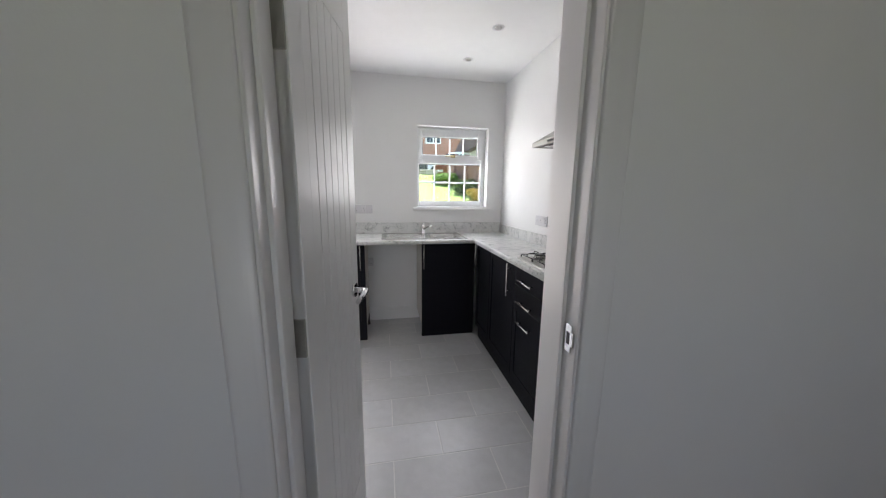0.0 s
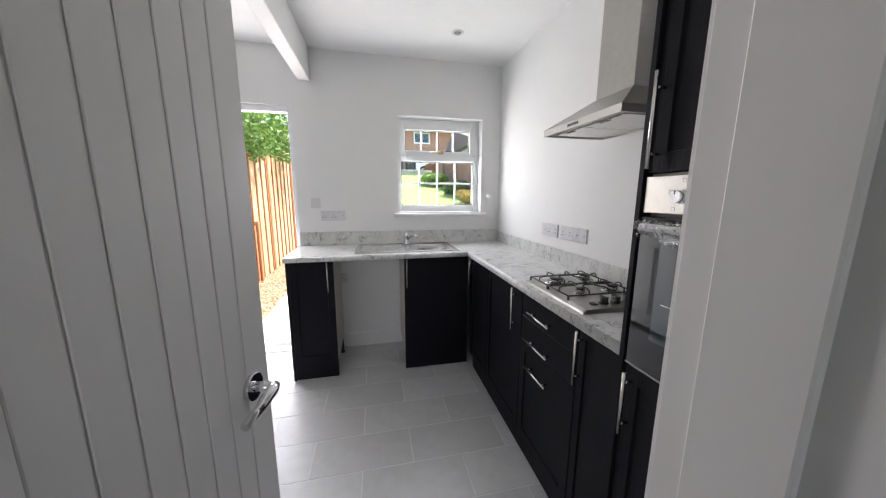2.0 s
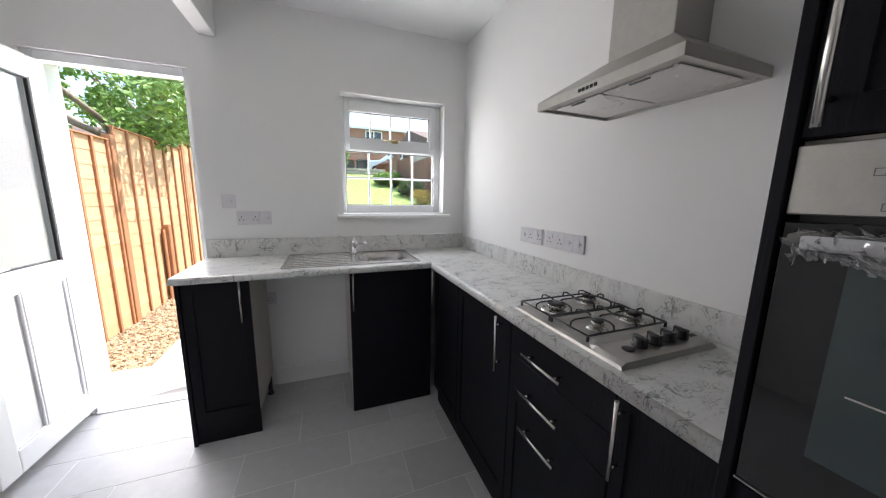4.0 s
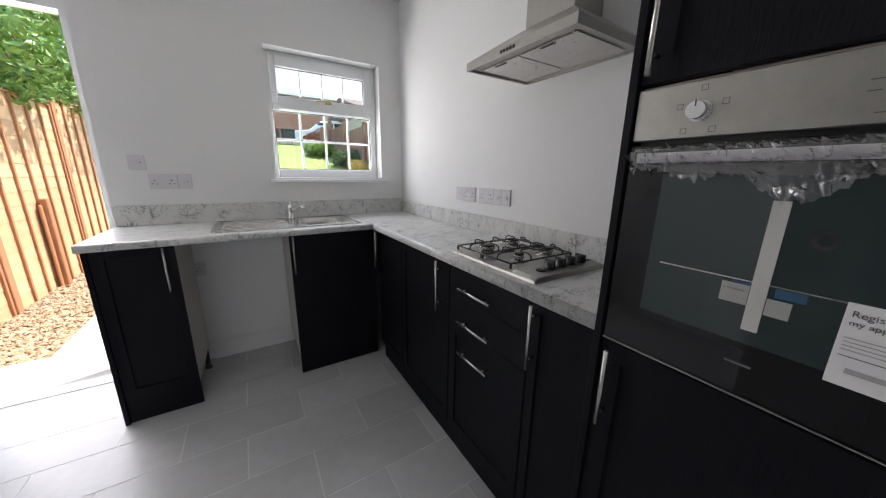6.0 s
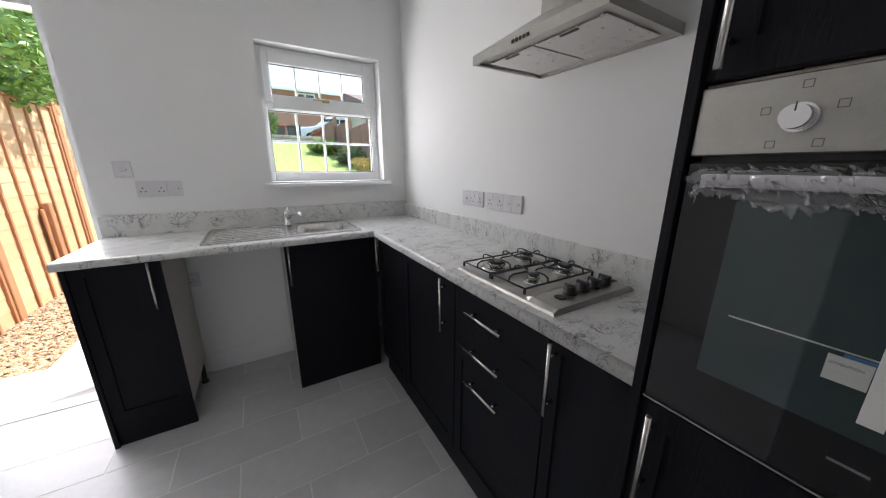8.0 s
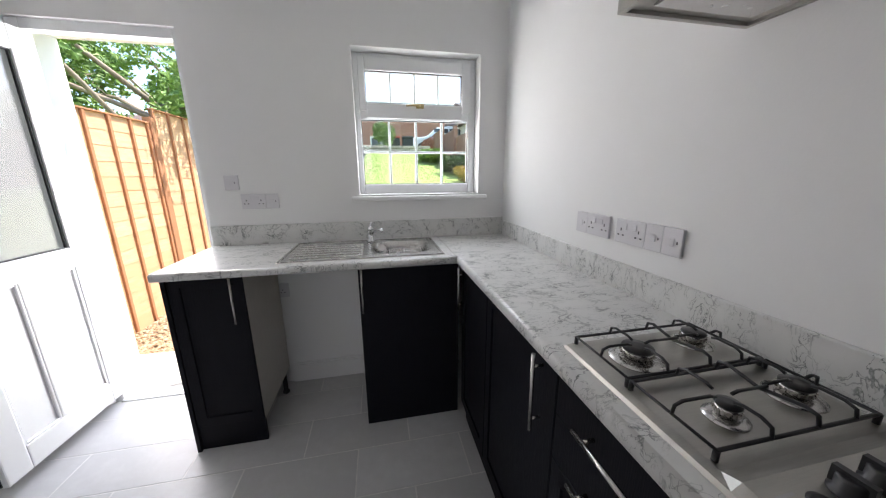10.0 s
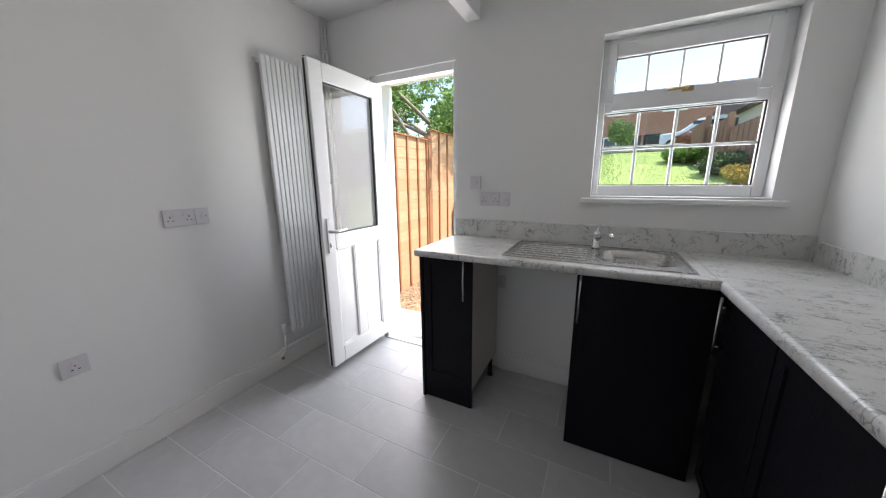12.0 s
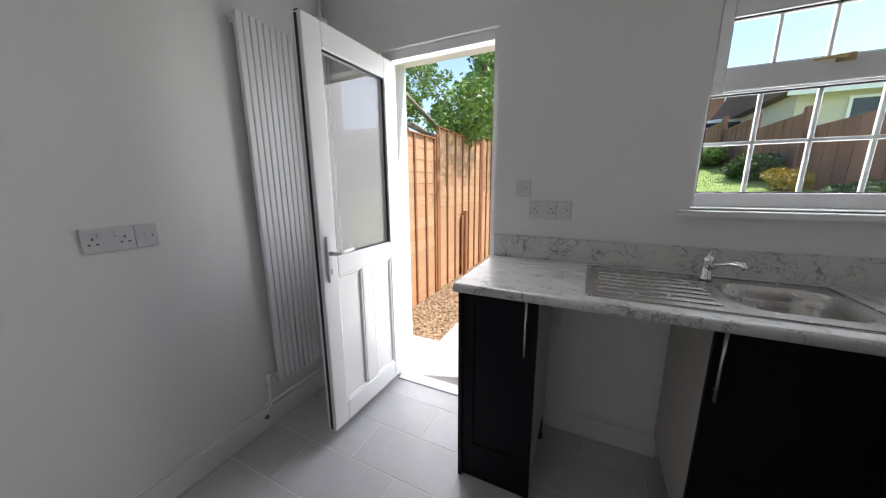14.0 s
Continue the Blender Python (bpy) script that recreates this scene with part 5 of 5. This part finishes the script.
def house(name, x0, x1, y0, y1, zb, eave, ridge, wallm, wins, label):
    hs = thing(name, label, "house")
    part("wall", boxes((x0, x1, y0, y1, zb - 0.4, eave)), wallm, hs)
    bm = bmesh.new()
    ym = (y0 + y1) / 2
    o = 0.35
    a = [bm.verts.new(v) for v in ((x0 - o, y0 - o, eave - 0.1), (x1 + o, y0 - o, eave - 0.1), (x1 + o, y1 + o, eave - 0.1), (x0 - o, y1 + o, eave - 0.1), (x0 - o, ym, ridge), (x1 + o, ym, ridge))]
    for q in ((0, 1, 5, 4), (2, 3, 4, 5), (0, 4, 3), (1, 2, 5), (0, 3, 2, 1)):
        bm.faces.new([a[i] for i in q])
    part("roof", bm, M_ROOF, hs)
    part("fascia", boxes((x0 - o, x1 + o, y0 - o - 0.03, y0 - o - 0.002, eave - 0.22, eave - 0.06)), M_UPVC, hs)
    for wx, wz, ww, wh in wins:
        w_ = part("window", boxes((wx, wx + 0.07, y0 - 0.05, y0 - 0.002, wz, wz + wh), (wx + ww - 0.07, wx + ww, y0 - 0.05, y0 - 0.002, wz, wz + wh), (wx + 0.07, wx + ww - 0.07, y0 - 0.05, y0 - 0.002, wz, wz + 0.08), (wx + 0.07, wx + ww - 0.07, y0 - 0.05, y0 - 0.002, wz + wh - 0.07, wz + wh), (wx + ww / 2 - 0.04, wx + ww / 2 + 0.04, y0 - 0.05, y0 - 0.002, wz + 0.08, wz + wh - 0.07)), M_UPVC, hs)
        part("pane", boxes((wx + 0.07, wx + ww / 2 - 0.04, y0 - 0.02, y0 - 0.003, wz + 0.08, wz + wh - 0.07), (wx + ww / 2 + 0.04, wx + ww - 0.07, y0 - 0.02, y0 - 0.003, wz + 0.08, wz + wh - 0.07)), M_DGLASS, w_)


ws = []
for k in range(6):
    xx = -8.2 + k * 2.9
    ws += [(xx, ZR + 0.6, 1.5, 1.0), (xx + 0.1, ZR + 2.85, 1.2, 0.8)]
house("terraced_house", -9.5, 8.2, 25.5, 32, ZR, ZR + 3.9, ZR + 4.3, M_BRICK, ws, "red brick terraced house row with white windows")
house("bungalow", 5.2, 13.0, 15.0, 22, ZR - 0.2, ZR + 1.5, ZR + 2.5, M_RENDER, [(6.2, ZR + 0.3, 1.2, 0.9), (8.6, ZR + 0.3, 1.2, 0.9)], "cream rendered bungalow beyond the brown fence")
house("brick_house", -17, -6.5, 18, 26, 0.3, 2.9, 4.4, M_BRICK, [(-9.6, 1.5, 1.3, 1.0), (-13, 1.5, 1.3, 1.0)], "red brick house beyond the trees")
shed = thing("shed", "small timber shed with dark felt roof behind the fence", "shed")
part("wall", boxes((-4.6, -2.5, 12.6, 14.4, -0.2, 2.15)), M_FENCE2, shed)
part("roof", boxes((-4.8, -2.3, 12.3, 14.6, 2.15, 2.24), m=Matrix.Translation((0, 0, -0.35)) @ Matrix.Rotation(radians(-3), 4, "Y") @ Matrix.Translation((0, 0, 0.55)), bevel=0.01), M_FELT, shed)

car = thing("car", "white parked hatchback car beyond the garden", "car")
prof = [(0.0, 0.30), (0.0, 0.62), (0.10, 0.78), (0.95, 0.90), (1.55, 1.36), (2.2, 1.44), (3.0, 1.40), (3.65, 1.00), (3.85, 0.90), (3.9, 0.35), (3.3, 0.22), (0.5, 0.22)]
CX0, CY0 = 2.45, 18.6
bm = bmesh.new()
A = [bm.verts.new((CX0 + px, CY0 + (0.12 if pz > 1.0 else 0), ZR + pz)) for px, pz in prof]
B = [bm.verts.new((CX0 + px, CY0 + 1.65 - (0.12 if pz > 1.0 else 0), ZR + pz)) for px, pz in prof]
for i in range(len(prof)):
    j = (i + 1) % len(prof)
    bm.faces.new((A[i], A[j], B[j], B[i]))
bm.faces.new(A)
bm.faces.new(B)
bev(bm, 0.04, 2)
part("body", bm, M_CAR, car)
for x0, x1 in ((1.35, 2.1), (2.16, 2.95)):
    part("side_window", boxes((CX0 + x0, CX0 + x1, CY0 + 0.055, CY0 + 0.09, ZR + 0.95, ZR + 1.28), bevel=0.02), M_DGLASS, car)
for x in (0.75, 3.05):
    h = bmesh.new()
    cyl(h, (CX0 + x, CY0 - 0.02, ZR + 0.31), (CX0 + x, CY0 + 0.2, ZR + 0.31), 0.30, n=24)
    tw = part("wheel", h, M_TYRE, car)
    h = bmesh.new()
    cyl(h, (CX0 + x, CY0 - 0.03, ZR + 0.31), (CX0 + x, CY0, ZR + 0.31), 0.19, n=20)
    part("rim", h, M_STEEL, tw)
for x, m_ in ((2.05, M_BIN), (1.45, M_BINR)):
    b = thing("wheelie_bin", "dark wheelie bin at the roadside" if m_ is M_BIN else "dark wheelie bin with a red lid", "bin", "roadside bins")
    part("body", boxes((x, x + 0.48, 17.0, 17.5, ZR, ZR + 0.62), bevel=0.02), M_BIN, b)
    part("lid", boxes((x - 0.02, x + 0.5, 16.97, 17.53, ZR + 0.62, ZR + 0.70), bevel=0.015), m_, b)

# ---- floor tiles ----
TWX, TWY, GAP = 0.555, 0.265, 0.0065
cache = {}
row = -9
while True:
    y0 = 3.510 + row * TWY
    if y0 >= YB - 0.001:
        break
    off = 0.358 if row % 2 == 0 else 0.358 - TWX / 2
    k0 = math.floor((XL - off) / TWX)
    for k in range(k0, k0 + 8):
        x0, x1 = off + k * TWX, off + (k + 1) * TWX
        a0, a1 = max(x0 + GAP / 2, XL), min(x1 - GAP / 2, XR)
        b0, b1 = max(y0 + GAP / 2, YH - 0.1), min(y0 + TWY - GAP / 2, YB)
        if a1 - a0 < 0.01 or b1 - b0 < 0.01:
            continue
        key = (round(a1 - a0, 4), round(b1 - b0, 4))
        if key not in cache:
            bm = bmesh.new()
            box(bm, 0, key[0], 0, key[1], -0.0028, 0.0)
            top_e = [e_ for e_ in bm.edges if all(abs(v.co.z) < 1e-6 for v in e_.verts)]
            bmesh.ops.bevel(bm, geom=top_e, offset=0.0006, segments=1, affect="EDGES")
            cache[key] = mesh_of("tile", bm, M_TILE)
        t = new("tile", cache[key])
        t.parent = floor
        t.location = (a0, b0, ZF)
    row += 1
